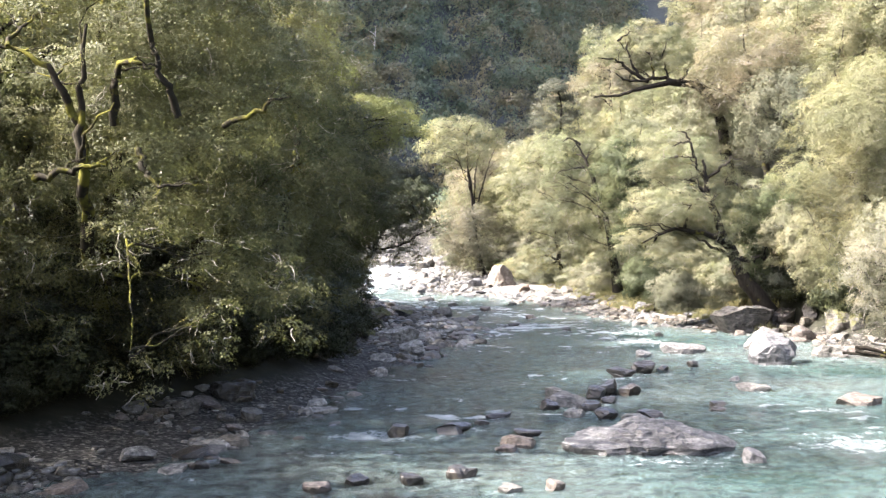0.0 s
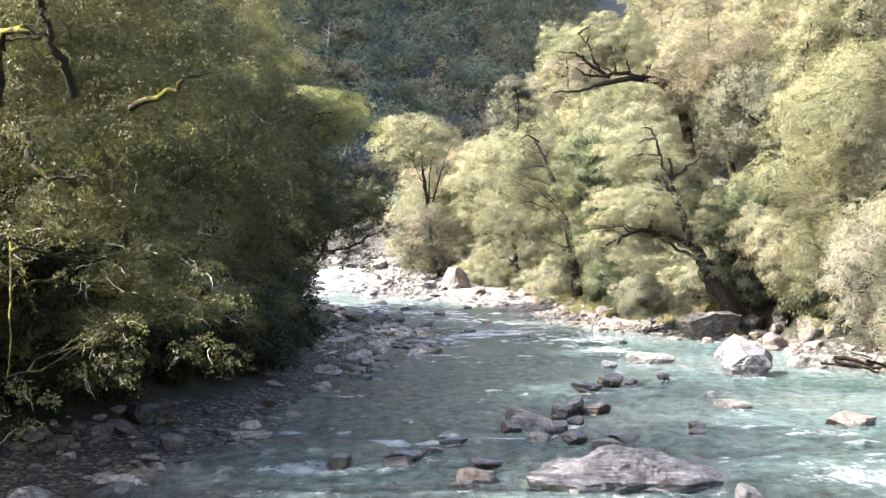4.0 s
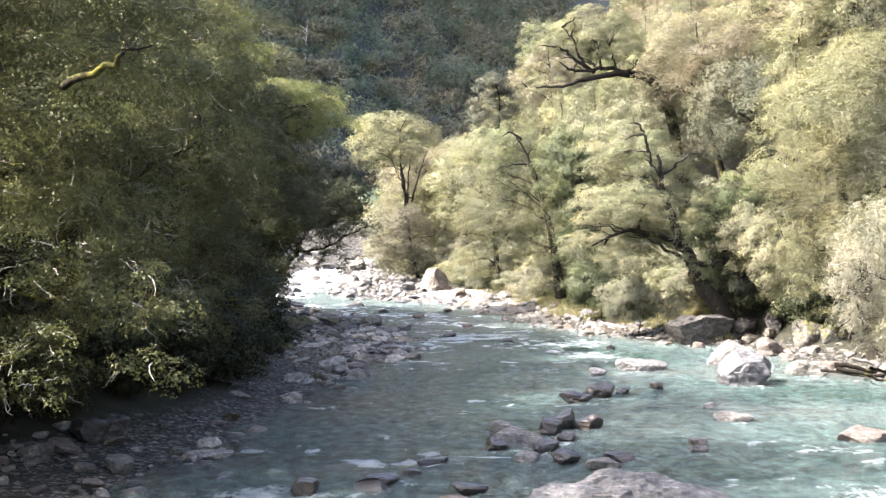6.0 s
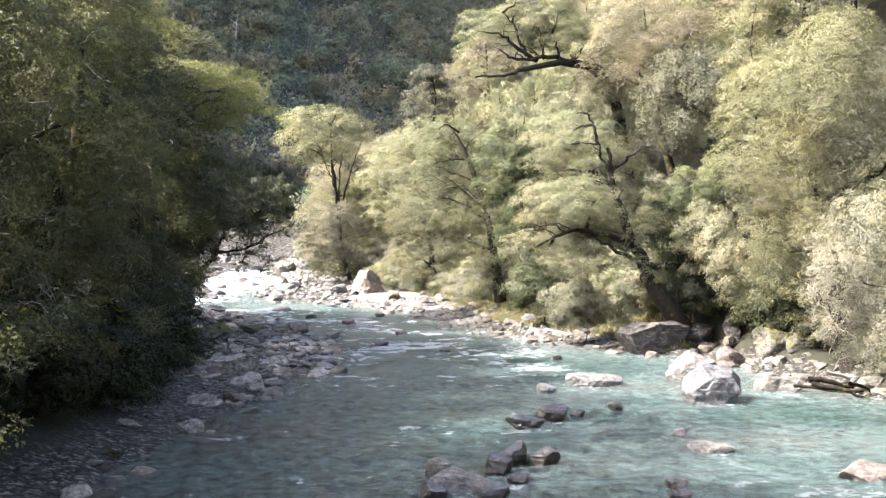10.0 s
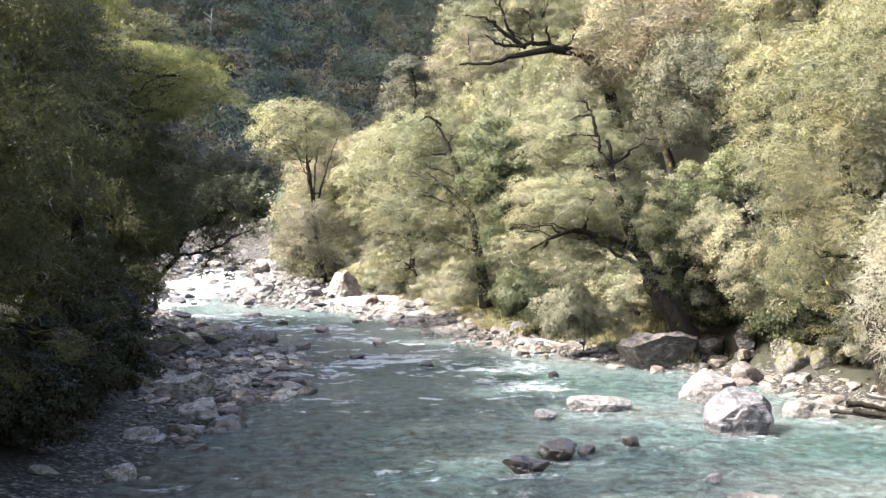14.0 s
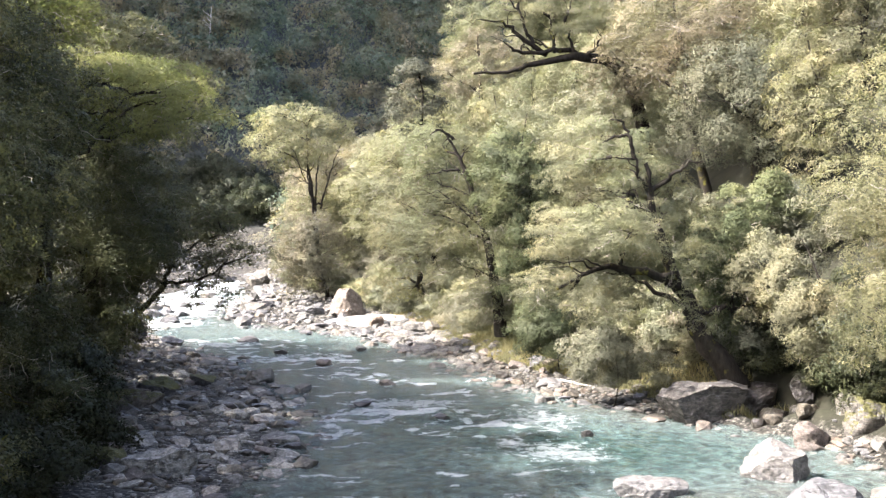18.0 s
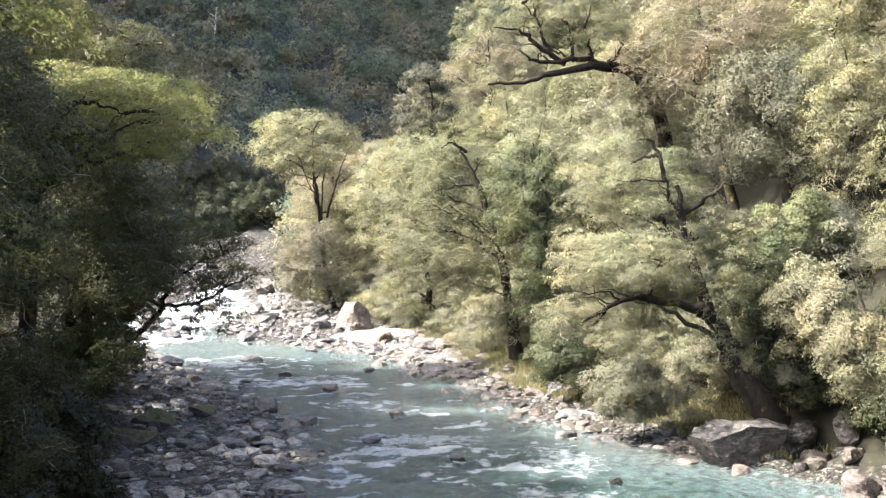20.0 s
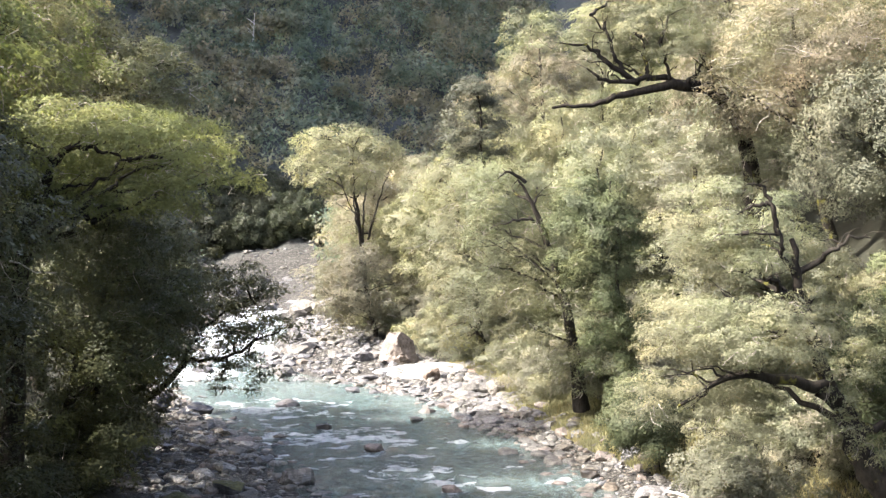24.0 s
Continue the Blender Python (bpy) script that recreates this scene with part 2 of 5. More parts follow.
def ground_material():
    """Forest soil and litter, grey shingle along the water, by the height of the bank."""
    m, n, l, b = material("ground", 0.95, 0.15)
    at = n.new("ShaderNodeAttribute")
    at.attribute_name = "shingle"
    peb = tex(n, l, 3.0, 8, 0.75)
    cell, tc = n.new("ShaderNodeTexVoronoi"), n.new("ShaderNodeTexCoord")
    cell.inputs["Scale"].default_value = 8.0
    l.new(tc.outputs["Object"], cell.inputs["Vector"])
    hue, grey = n.new("ShaderNodeSeparateColor"), n.new("ShaderNodeMath")
    l.new(cell.outputs["Color"], hue.inputs[0])
    grey.operation = "MULTIPLY_ADD"
    grey.inputs[1].default_value = 0.45
    l.new(hue.outputs[0], grey.inputs[0])
    l.new(peb.outputs[0], grey.inputs[2])
    # dark gravel, deepened further to stand for shade between the stones
    pr = ramp(n, ((0.55, (0.008, 0.0075, 0.006)), (0.84, (0.042, 0.039, 0.032)), (1.02, (0.15, 0.142, 0.12))))
    l.new(grey.outputs[0], pr.inputs[0])
    soil = tex(n, l, 0.8, 7, 0.7)
    sr = ramp(n, ((0.3, (0.012, 0.012, 0.008)), (0.6, (0.024, 0.024, 0.015)), (0.8, (0.04, 0.038, 0.024))))
    l.new(soil.outputs[0], sr.inputs[0])
    far = n.new("ShaderNodeAttribute")
    far.attribute_name = "scrub"
    fr = ramp(n, ((0.3, (0.028, 0.031, 0.027)), (0.7, (0.055, 0.06, 0.053))))
    l.new(soil.outputs[0], fr.inputs[0])
    floor = mixer(n, l, far.outputs["Fac"], sr.outputs[0], fr.outputs[0])
    l.new(mixer(n, l, at.outputs["Fac"], floor, pr.outputs[0]), b.inputs["Base Color"])
    bump(n, l, cell.outputs["Distance"], -0.8, 0.1, b)
    return m


def water_material():
    """Clear green-blue melt water: part seen through, part milky, rippled, white where it breaks."""
    m, n, l, b = material("river_water", 0.05, 1.0)
    b.inputs["IOR"].default_value = 1.33

    def maths(op, x, y, z=None):
        q = n.new("ShaderNodeMath")
        q.operation = op
        for sock, val in zip(q.inputs, (x, y, z)):
            if isinstance(val, (int, float)):
                sock.default_value = val
            elif val is not None:
                l.new(val, sock)
        return q.outputs[0]
    depth = n.new("ShaderNodeAttribute")
    depth.attribute_name = "deep"
    broad = tex(n, l, 0.16, 5, 0.6, (1.0, 0.6, 1.0))
    bed = tex(n, l, 1.1, 6, 0.7, (0.7, 1.0, 1.0))
    level = maths("MULTIPLY_ADD", bed.outputs[0], 0.35, maths("MULTIPLY_ADD", broad.outputs[0], 0.7, depth.outputs["Fac"]))
    # pool and shoal stops lowered for their sun, mid stops raised for shade
    cr = ramp(n, ((0.32, (0.11, 0.112, 0.095)), (0.48, (0.127, 0.166, 0.155)), (0.64, (0.096, 0.142, 0.134)), (0.95, (0.043, 0.083, 0.073))))
    l.new(level, cr.inputs[0])
    # ripple light and dark put into the body colour as mottling
    mottle = tex(n, l, 1.7, 9, 0.78, (1.0, 0.8, 1.0))
    mr = ramp(n, ((0.38, (0.42, 0.45, 0.47)), (0.5, (1.05, 1.05, 1.05)), (0.62, (1.85, 1.82, 1.8))))
    l.new(mottle.outputs[0], mr.inputs[0])
    body = mixer(n, l, 1.0, cr.outputs[0], mr.outputs[0], "MULTIPLY")
    at = n.new("ShaderNodeAttribute")
    at.attribute_name = "foam"
    fine = tex(n, l, 2.2, 10, 0.78, (0.95, 0.85, 1.0))
    wide = tex(n, l, 0.55, 4, 0.6, (0.55, 1.0, 1.0))
    lace = maths("MULTIPLY_ADD", fine.outputs[0], 1.15, maths("MULTIPLY_ADD", wide.outputs[0], 0.55, maths("MULTIPLY", at.outputs["Fac"], 1.7)))
    fr = ramp(n, ((0.25, (0, 0, 0)), (0.4, (0.4, 0.4, 0.4)), (0.62, (1, 1, 1))))
    l.new(maths("ADD", lace, -0.85), fr.inputs[0])
    white = fr.outputs[0]
    froth = ramp(n, ((0.4, (0.24, 0.285, 0.28)), (0.58, (0.56, 0.58, 0.57))))
    l.new(mottle.outputs[0], froth.inputs[0])
    l.new(mixer(n, l, white, body, froth.outputs[0]), b.inputs["Base Color"])
    rr = n.new("ShaderNodeMapRange")
    rr.inputs["To Min"].default_value, rr.inputs["To Max"].default_value = 0.05, 0.75
    l.new(white, rr.inputs[0])
    l.new(rr.outputs[0], b.inputs["Roughness"])
    rip = tex(n, l, 1.5, 10, 0.8, (1.05, 0.8, 1.0))
    bump(n, l, rip.outputs[0], 1.0, 0.7, b)
    clear, mx = n.new("ShaderNodeBsdfTransparent"), n.new("ShaderNodeMixShader")
    clear.inputs[0].default_value = (0.52, 0.74, 0.66, 1)
    fac = n.new("ShaderNodeMapRange")
    fac.inputs["To Min"].default_value, fac.inputs["To Max"].default_value = 0.8, 1.0
    l.new(white, fac.inputs[0])
    l.new(fac.outputs[0], mx.inputs[0])
    l.new(clear.outputs[0], mx.inputs[1])
    l.new(b.outputs[0], mx.inputs[2])
    l.new(mx.outputs[0], n["Material Output"].inputs[0])
    return m


def sand_material():
    m, n, l, b = material("sand", 0.95, 0.1)
    t = tex(n, l, 1.4, 8, 0.7)
    r = ramp(n, ((0.35, (0.2, 0.195, 0.18)), (0.6, (0.32, 0.312, 0.29))))
    l.new(t.outputs[0], r.inputs[0])
    l.new(r.outputs[0], b.inputs["Base Color"])
    bump(n, l, t.outputs[0], 0.4, 0.05, b)
    return m


GROUND, WATER, SAND = ground_material(), water_material(), sand_material()

# ---------------------------------------------------------------- the lie of the land
# (y, x) along the left and right waterlines and along the feet of the wooded banks
LEFT_EDGE = np.array([(-80, -13), (20, -13), (31, -11.3), (34, -8.8), (40.5, -6.3), (52, -4.4), (58.39, -2.42), (64.04, -1.52), (78.73, 1.66), (83.25, 2.5), (96.81, 2.74),
                      (102.46, 1.48), (111.7, -1.26), (117.7, -2.73), (123.7, -5.77), (136.7, -10.44), (145.7, -12.8), (154.7, -15.57), (170.7, -18.0), (205.7, -17.0), (255.7, -17.0), (285.0, -21.0), (345.7, -63.04), (425.7, -86.15)])
RIGHT_EDGE = np.array([(-80, 27), (40, 27), (61.78, 26.54), (67.43, 26.15), (79.86, 25.72), (85.51, 23.36), (88.9, 20.71), (93.42, 18.26), (101.33, 16.15), (110.7, 15.81), (121.7, 13.22), (130.7, 10.87), (138.7, 8.86),
                       (146.7, 4.68), (152.7, -1.04), (158.7, -5.2), (170.7, -4.4), (205.7, -2.6), (255.7, -2.8), (280.0, -6.0), (345.7, -50.84), (425.7, -73.99)])
LEFT_FOOT = np.array([(-80, -18), (30, -16), (40, -12.5), (46, -9.5), (53, -6.6), (60.65, -6.27), (90.03, -7.12), (102.46, -8.45), (125.7, -9.85), (140.7, -12.72), (155.7, -17.65), (205.7, -23.0), (255.7, -22.5), (285.0, -27.0), (345.7, -69.0), (425.7, -93.25)])
RIGHT_FOOT = np.array([(-80, 30), (40, 29), (61.78, 27.85), (67.43, 27.59), (79.86, 27.59), (87.77, 23.61), (103.59, 19.87), (112.7, 17.91), (128.7, 15.7), (150.7, 15.8), (160.2, 11.41), (195.7, 1.03), (212.7, 0.4), (222.7, 0.0),
                       (265.7, -0.6), (290.0, -4.0), (345.7, -42.7), (425.7, -66.9)])


def along(table, y):
    return np.interp(y, table[:, 0], table[:, 1])


def water_level(y):
    return np.maximum(0.0, (np.asarray(y, dtype=float) - 150) * 0.03)


def land(x, y):
    """Height of the ground."""
    x, y = np.asarray(x, dtype=float), np.asarray(y, dtype=float)
    wl, le, re, lf, rf = water_level(y), along(LEFT_EDGE, y), along(RIGHT_EDGE, y), along(LEFT_FOOT, y), along(RIGHT_FOOT, y)
    inside = np.minimum(x - le, re - x)
    bed = -0.12 - 0.75 * np.clip(inside / 5.0, 0, 1) ** 0.8 + 0.25 * (fbm(x * 0.35, y * 0.25, 5) - 0.5)
    lb = np.clip((le - x) / np.maximum(le - lf, 0.5), 0, 1) * 0.6 + np.clip(lf - x, 0, 200) * 0.38
    rb = np.clip((x - re) / np.maximum(rf - re, 0.5), 0, 1) * 0.75 + np.clip((x - rf) / 0.8, 0, 1) * 0.5 + np.clip(x - rf - 2, 0, 400) * 0.92
    rb = np.minimum(rb, np.clip(30 - (y - 195) * 0.5, 4, None) + np.clip(195 - y, 0, None) * 10)
    lumps = 0.22 * (fbm(x * 0.5, y * 0.5, 9) - 0.45)
    h = np.where(inside > 0, bed, np.where(x < (le + re) / 2, lb, rb) - 0.12 + lumps)
    z = wl + h
    # unseen steep ridge added far left to keep sun off the mountainside
    z = z + np.clip((-140 - x) * 4.5, 0, 420) * np.clip((y - 245) / 50, 0, 1)
    z = z - 1.6 * np.exp(-((x - 26.6) / 1.8) ** 4 - ((y - 86.6) / 2.2) ** 4)
    z = z + 3.6 * np.clip((y - 281) / 17, 0, 1) * np.exp(-((x + 14) / 11) ** 4)
    spur = 0.62 * (y - 285) - 0.42 * (x + 45)
    back = 1.15 * (y - 470) + 0.15 * x
    far = np.maximum(np.maximum(spur, back), 0) * np.clip((y - 280) / 60, 0, 1)
    z = z + np.minimum(far, 185) + np.where(y > 280, 1, 0) * far * 0.12 * (fbm(x * 0.02, y * 0.02, 3) - 0.5)
    z = z + np.clip(0.0122 * y - 0.5, 0, 8) * np.clip((y - 150) / 200, 0, 1)
    return np.minimum(z, 520.0)


def grid_mesh(name, xs, ys, zf, smooth=True):
    gx, gy = np.meshgrid(xs, ys)
    v = np.stack([gx, gy, zf(gx, gy)], -1).reshape(-1, 3)
    i = np.arange((len(ys) - 1) * len(xs)).reshape(len(ys) - 1, len(xs))[:, :-1].ravel()
    return raw_mesh(name, v, np.stack([i, i + 1, i + 1 + len(xs), i + len(xs)], -1), smooth), v


gx = np.concatenate([np.arange(-900, -100, 40.0), np.arange(-100, -30, 3.0), np.arange(-30, 36, 0.5), np.arange(36, 110, 3.0), np.arange(110, 901, 40.0)])
gy = np.concatenate([np.arange(-600, -60, 60.0), np.arange(-60, 24, 4.0), np.arange(24, 165, 0.6), np.arange(165, 280, 2.0), np.arange(280, 640, 8.0), np.arange(640, 1700, 80.0)])
me, v = grid_mesh("ground", gx, gy, land)
shingle = np.clip((v[:, 0] - along(LEFT_FOOT, v[:, 1])) / 1.5 + 0.6, 0, 1) * np.clip((along(RIGHT_FOOT, v[:, 1]) - v[:, 0]) / 1.0 + 0.4, 0, 1) * (v[:, 1] < 262)
shingle = np.maximum(shingle, (v[:, 1] > 258) & (v[:, 1] < 304) & (v[:, 0] > -40) & (v[:, 0] < 5))
me.attributes.new("shingle", "FLOAT", "POINT").data.foreach_set("value", shingle.astype(np.float32))
me.attributes.new("scrub", "FLOAT", "POINT").data.foreach_set("value", np.clip((v[:, 1] - 262) / 30, 0, 1).astype(np.float32))
me.materials.append(GROUND)
ground = tagged(new("ground", me), "wooded valley floor of dark soil and grey river shingle", "ground", kind="structure")

# a strip of pale sand beside the tall boulder on the bar
ang, rad = np.meshgrid(np.linspace(0, 2 * np.pi, 40, endpoint=False), np.linspace(0, 1, 12))
sx = 10.2 + rad * np.cos(ang) * 4.6 * (1 + 0.25 * np.sin(3 * ang)) + 0.5 * rad * np.sin(ang)
sy = 153.0 + rad * np.sin(ang) * 3.8
sz = land(sx, sy) + 0.45 * (1 - rad ** 3) - 0.05 * (rad > 0.99)
v = np.stack([sx, sy, sz], -1).reshape(-1, 3)
i, j = np.meshgrid(np.arange(11), np.arange(40), indexing="ij")
f = np.stack([i * 40 + j, (i + 1) * 40 + j, (i + 1) * 40 + (j + 1) % 40, i * 40 + (j + 1) % 40], -1).reshape(-1, 4)
me = raw_mesh("sand_strip", v, f, True)
me.materials.append(SAND)
tagged(new("sand_strip", me), "strip of pale sand on the stony bar", "sand", kind="structure")

# ---------------------------------------------------------------- boulders in and beside the river
# x, y, width, depth, height above its base, turn, stone, sunk, label
BOULDERS = []


def boulder(*row):
    BOULDERS.append(row)


boulder(7.0, 38.2, 5.5, 3.3, 1.1, 12, STONE_SLAB, 0.2, "long sloping slab of grey schist in the shallows")
boulder(9.7, 35.6, 0.75, 0.6, 0.5, 0, STONE_PALE, 0.15, "small white boulder in the river")
boulder(18.75, 65.1, 2.8, 2.3, 1.65, 10, STONE_PALE, 0.25, "large white rounded boulder standing in the river")
boulder(20.7, 73.5, 2.6, 2.1, 1.38, -15, STONE_PALE, 0.25, "pale grey boulder behind the white one")
boulder(22.8, 87.2, 4.6, 3.0, 2.0, 6, STONE_WALL, 0.1, "big dark angular boulder with a mossy top")
# most blocks about the hollow take the darkest, glossiest stone
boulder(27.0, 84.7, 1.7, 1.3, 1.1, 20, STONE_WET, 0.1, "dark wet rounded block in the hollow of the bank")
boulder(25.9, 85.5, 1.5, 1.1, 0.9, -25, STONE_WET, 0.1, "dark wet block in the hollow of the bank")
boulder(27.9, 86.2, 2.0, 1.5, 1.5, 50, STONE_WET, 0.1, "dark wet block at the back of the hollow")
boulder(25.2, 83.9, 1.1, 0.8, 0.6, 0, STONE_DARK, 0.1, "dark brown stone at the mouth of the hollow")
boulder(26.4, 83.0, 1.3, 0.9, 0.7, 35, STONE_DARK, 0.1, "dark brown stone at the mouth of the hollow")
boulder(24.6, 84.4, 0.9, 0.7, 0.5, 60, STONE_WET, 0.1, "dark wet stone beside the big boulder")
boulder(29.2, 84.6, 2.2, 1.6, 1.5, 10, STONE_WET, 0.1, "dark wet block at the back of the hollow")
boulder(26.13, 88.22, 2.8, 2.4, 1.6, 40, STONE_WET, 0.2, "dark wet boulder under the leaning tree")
boulder(8.1, 159.0, 4.0, 3.4, 3.1, 0, STONE_RUST, 0.3, "tall brown-grey boulder on the stony bar")
boulder(4.35, 160.7, 2.6, 2.0, 1.6, 30, STONE_PALE, 0.2, "pale boulder beside the tall one")
boulder(14.85, 71.2, 2.9, 1.6, 0.72, 5, STONE_PALE, 0.2, "flat pale slab just above the water")
boulder(16.03, 71.95, 1.1, 0.8, 0.6, 60, STONE_WET, 0.15, "small dark rock at the end of the slab")
boulder(12.09, 69.24, 0.9, 0.7, 0.45, 0, STONE_PALE, 0.15, "small pale rock awash")
boulder(23.1, 68.11, 2.2, 1.7, 1.15, -20, STONE, 0.2, "grey boulder near the bank")
boulder(27.9, 79.6, 2.9, 2.0, 1.5, 15, STONE_MOSSY, 0.1, "mossy yellow-green boulder on the bank")
boulder(25.3, 80.0, 1.8, 1.3, 1.3, 0, STONE_RUST, 0.1, "brown weathered boulder at the foot of the bank")
boulder(28.0, 81.8, 1.5, 1.3, 1.1, 0, STONE, 0.1, "grey rounded boulder among the mossy ones")
boulder(28.6, 77.6, 2.0, 1.4, 0.9, 0, STONE_MOSSY, 0.1, "low mossy boulder on the bank")
boulder(5.3, 47.9, 1.9, 1.1, 0.65, 10, STONE, 0.15, "flat pale rock in the river")
boulder(4.8, 49.6, 0.9, 0.8, 0.75, 0, STONE, 0.05, "grey rock in the midstream row")
boulder(6.6, 49.8, 1.0, 0.8, 0.75, 0, STONE_WET, 0.05, "wet dark rock in the midstream row")
boulder(7.5, 51.7, 1.2, 0.9, 0.8, 30, STONE_WET, 0.15, "wet dark rock in the midstream row")
boulder(8.4, 51.5, 1.0, 0.7, 0.55, 0, STONE_WET, 0.05, "low dark rock in the midstream row")
boulder(9.06, 58.62, 1.5, 0.9, 0.6, 0, STONE_WET, 0.15, "low dark rock in midstream")
boulder(10.61, 60.65, 1.3, 0.8, 0.75, 15, STONE_WET, 0.15, "low dark rock in midstream")
boulder(11.74, 61.33, 0.8, 0.6, 0.3, 15, STONE_WET, 0.15, "rock just awash in midstream")
boulder(13.58, 62.01, 0.8, 0.6, 0.65, 0, STONE_WET, 0.12, "small dark pointed rock")
boulder(14.23, 56.02, 0.5, 0.4, 0.35, 0, STONE_PALE, 0.12, "small white rock awash")
boulder(14.5, 53.2, 1.7, 0.9, 0.4, 0, STONE, 0.2, "low grey rock with water running over it")
boulder(17.5, 48.2, 2.0, 1.2, 0.55, -8, STONE_RUST, 0.2, "brown rock splitting the current")
boulder(11.1, 46.4, 0.7, 0.5, 0.35, 0, STONE_WET, 0.15, "small dark rock awash")
boulder(5.1, 45.0, 0.9, 0.7, 0.4, 0, STONE, 0.15, "low grey rock in the river")
boulder(6.4, 45.0, 1.0, 0.7, 0.4, 0, STONE_WET, 0.15, "low dark rock in the river")
boulder(7.4, 43.5, 1.2, 0.8, 0.45, 0, STONE, 0.15, "low ridged grey rock")
boulder(2.2, 44.6, 1.2, 0.8, 0.35, 25, STONE_WET, 0.15, "thin dark slab lying awash")
boulder(0.6, 33.2, 1.0, 0.8, 0.5, 0, STONE_WET, 0.15, "grey rock near the shallows")
boulder(2.5, 38.3, 1.3, 0.9, 0.42, 20, STONE_RUST, 0.15, "brown banded rock in the river")
boulder(-1.6, 40.8, 0.8, 0.6, 0.4, 0, STONE_WET, 0.15, "wet dark rock in the riffle")
boulder(0.3, 40.8, 1.0, 0.7, 0.4, 0, STONE_WET, 0.15, "wet dark rock in the riffle")
boulder(-2.5, 32.4, 0.9, 0.7, 0.4, 0, STONE_WET, 0.15, "grey rock near the shallows")
boulder(-0.9, 32.7, 0.8, 0.6, 0.45, 0, STONE_WET, 0.15, "dark ridged rock near the shallows")
boulder(1.8, 31.4, 0.7, 0.5, 0.3, 0, STONE, 0.15, "grey stone near the shallows")
boulder(3.1, 31.5, 0.5, 0.4, 0.35, 0, STONE_RUST, 0.12, "brown stone near the shallows")
boulder(-3.4, 31.3, 0.9, 0.7, 0.4, 0, STONE_RUST, 0.15, "brown stone near the shallows")
boulder(-1.6, 69.5, 1.9, 1.3, 1.1, -12, STONE_BANK_LIGHTENED, 0.1, "grey block at the edge of the shingle")
boulder(-2.95, 75.4, 2.9, 1.9, 1.35, 24, STONE_BANK_LIGHTENED, 0.1, "leaning grey schist slab on the shingle")
boulder(-5.1, 77.2, 1.3, 1.2, 0.9, 0, STONE_MOSSY, 0.1, "split mossy rock beside the slab")
boulder(-0.62, 70.71, 1.1, 0.8, 0.6, 0, STONE_RUST, 0.1, "brownish stone by the block")
boulder(-7.3, 43.4, 0.9, 0.8, 0.6, 0, STONE, 0.1, "grey stone at the water's edge")
boulder(-8.6, 47.0, 1.8, 1.3, 0.9, 25, STONE_WET, 0.1, "dark tilted slab under the trees")
boulder(-0.11, 105.6, 1.9, 1.4, 0.95, -10, STONE, 0.15, "grey block at the tip of the shingle")
boulder(2.64, 100.77, 1.0, 0.8, 0.65, 0, STONE, 0.15, "round grey boulder in the current")
boulder(1.56, 82.91, 1.5, 1.0, 0.45, 20, STONE_BANK_LIGHTENED, 0.1, "flat pale stone on the shingle")
boulder(-6.4, 91.6, 3.4, 2.0, 1.5, 8, STONE_MOSSY, 0.1, "long rock with bright green moss")
boulder(-5.69, 97.94, 2.4, 1.7, 1.2, 0, STONE_MOSSY, 0.1, "mossy rock at the forest edge")
boulder(-3.38, 103.03, 1.6, 1.2, 0.8, 0, STONE_MOSSY, 0.1, "mossy rock on the shingle")
boulder(4.42, 115.0, 1.4, 1.0, 0.6, 0, STONE_RUST, 0.2, "brown rock in the rapid")
boulder(-1.98, 134.5, 1.9, 1.2, 0.6, 0, STONE_PALE, 0.2, "pale rock in the rapid")
boulder(-8.36, 131.1, 2.3, 1.6, 1.0, 0, STONE_WET, 0.1, "dark rock at the forest edge")
boulder(-10.88, 128.7, 1.7, 1.4, 1.5, 20, STONE_WET, 0.1, "tall dark rock at the forest edge")
boulder(13.25, 137.3, 2.1, 1.6, 1.6, 0, STONE, 0.1, "grey boulder on the shingle")
boulder(14.72, 136.0, 1.5, 1.2, 1.6, 25, STONE, 0.1, "upright grey boulder on the shingle")
boulder(10.4, 147.4, 1.8, 1.4, 1.2, 0, STONE_RUST, 0.1, "reddish boulder on the shingle")
boulder(18.58, 108.1, 1.3, 1.0, 0.9, 0, STONE_PALE, 0.1, "pale boulder on the bank")
boulder(15.75, 106.0, 1.1, 0.8, 0.6, 0, STONE_WET, 0.15, "dark stone at the waterline")
boulder(17.93, 100.54, 2.1, 1.2, 0.7, 15, STONE_PALE, 0.15, "flat pale rock at the waterline")
boulder(22.77, 99.41, 1.5, 0.9, 0.8, 0, STONE_WET, 0.1, "dark rock under the grass bank")
boulder(15.61, 83.14, 0.7, 0.6, 0.5, 0, STONE_WET, 0.12, "small dark rock in the current")
boulder(0.62, 201.7, 4.5, 3.5, 3.0, 0, STONE_PALE, 0.3, "large pale boulder up the bar")
boulder(-3.08, 207.7, 4.5, 3.5, 3.0, 40, STONE, 0.3, "large grey boulder up the bar")
boulder(7.65, 126.3, 0.9, 0.7, 0.5, 0, STONE, 0.15, "small rock in the shallows")
boulder(3.33, 142.9, 1.4, 0.9, 0.5, 0, STONE_PALE, 0.15, "pale rock in the shallows")
boulder(6.0, 47.0, 1.0, 0.7, 0.5, 15, STONE_WET, 0.1, "flat dark rock leaning on the midstream row")
boulder(4.4, 47.2, 0.9, 0.7, 0.45, 0, STONE_WET, 0.1, "small dark rock leaning on the midstream row")
boulder(7.0, 48.6, 0.8, 0.6, 0.5, 40, STONE_WET, 0.1, "round dark rock leaning on the midstream row")
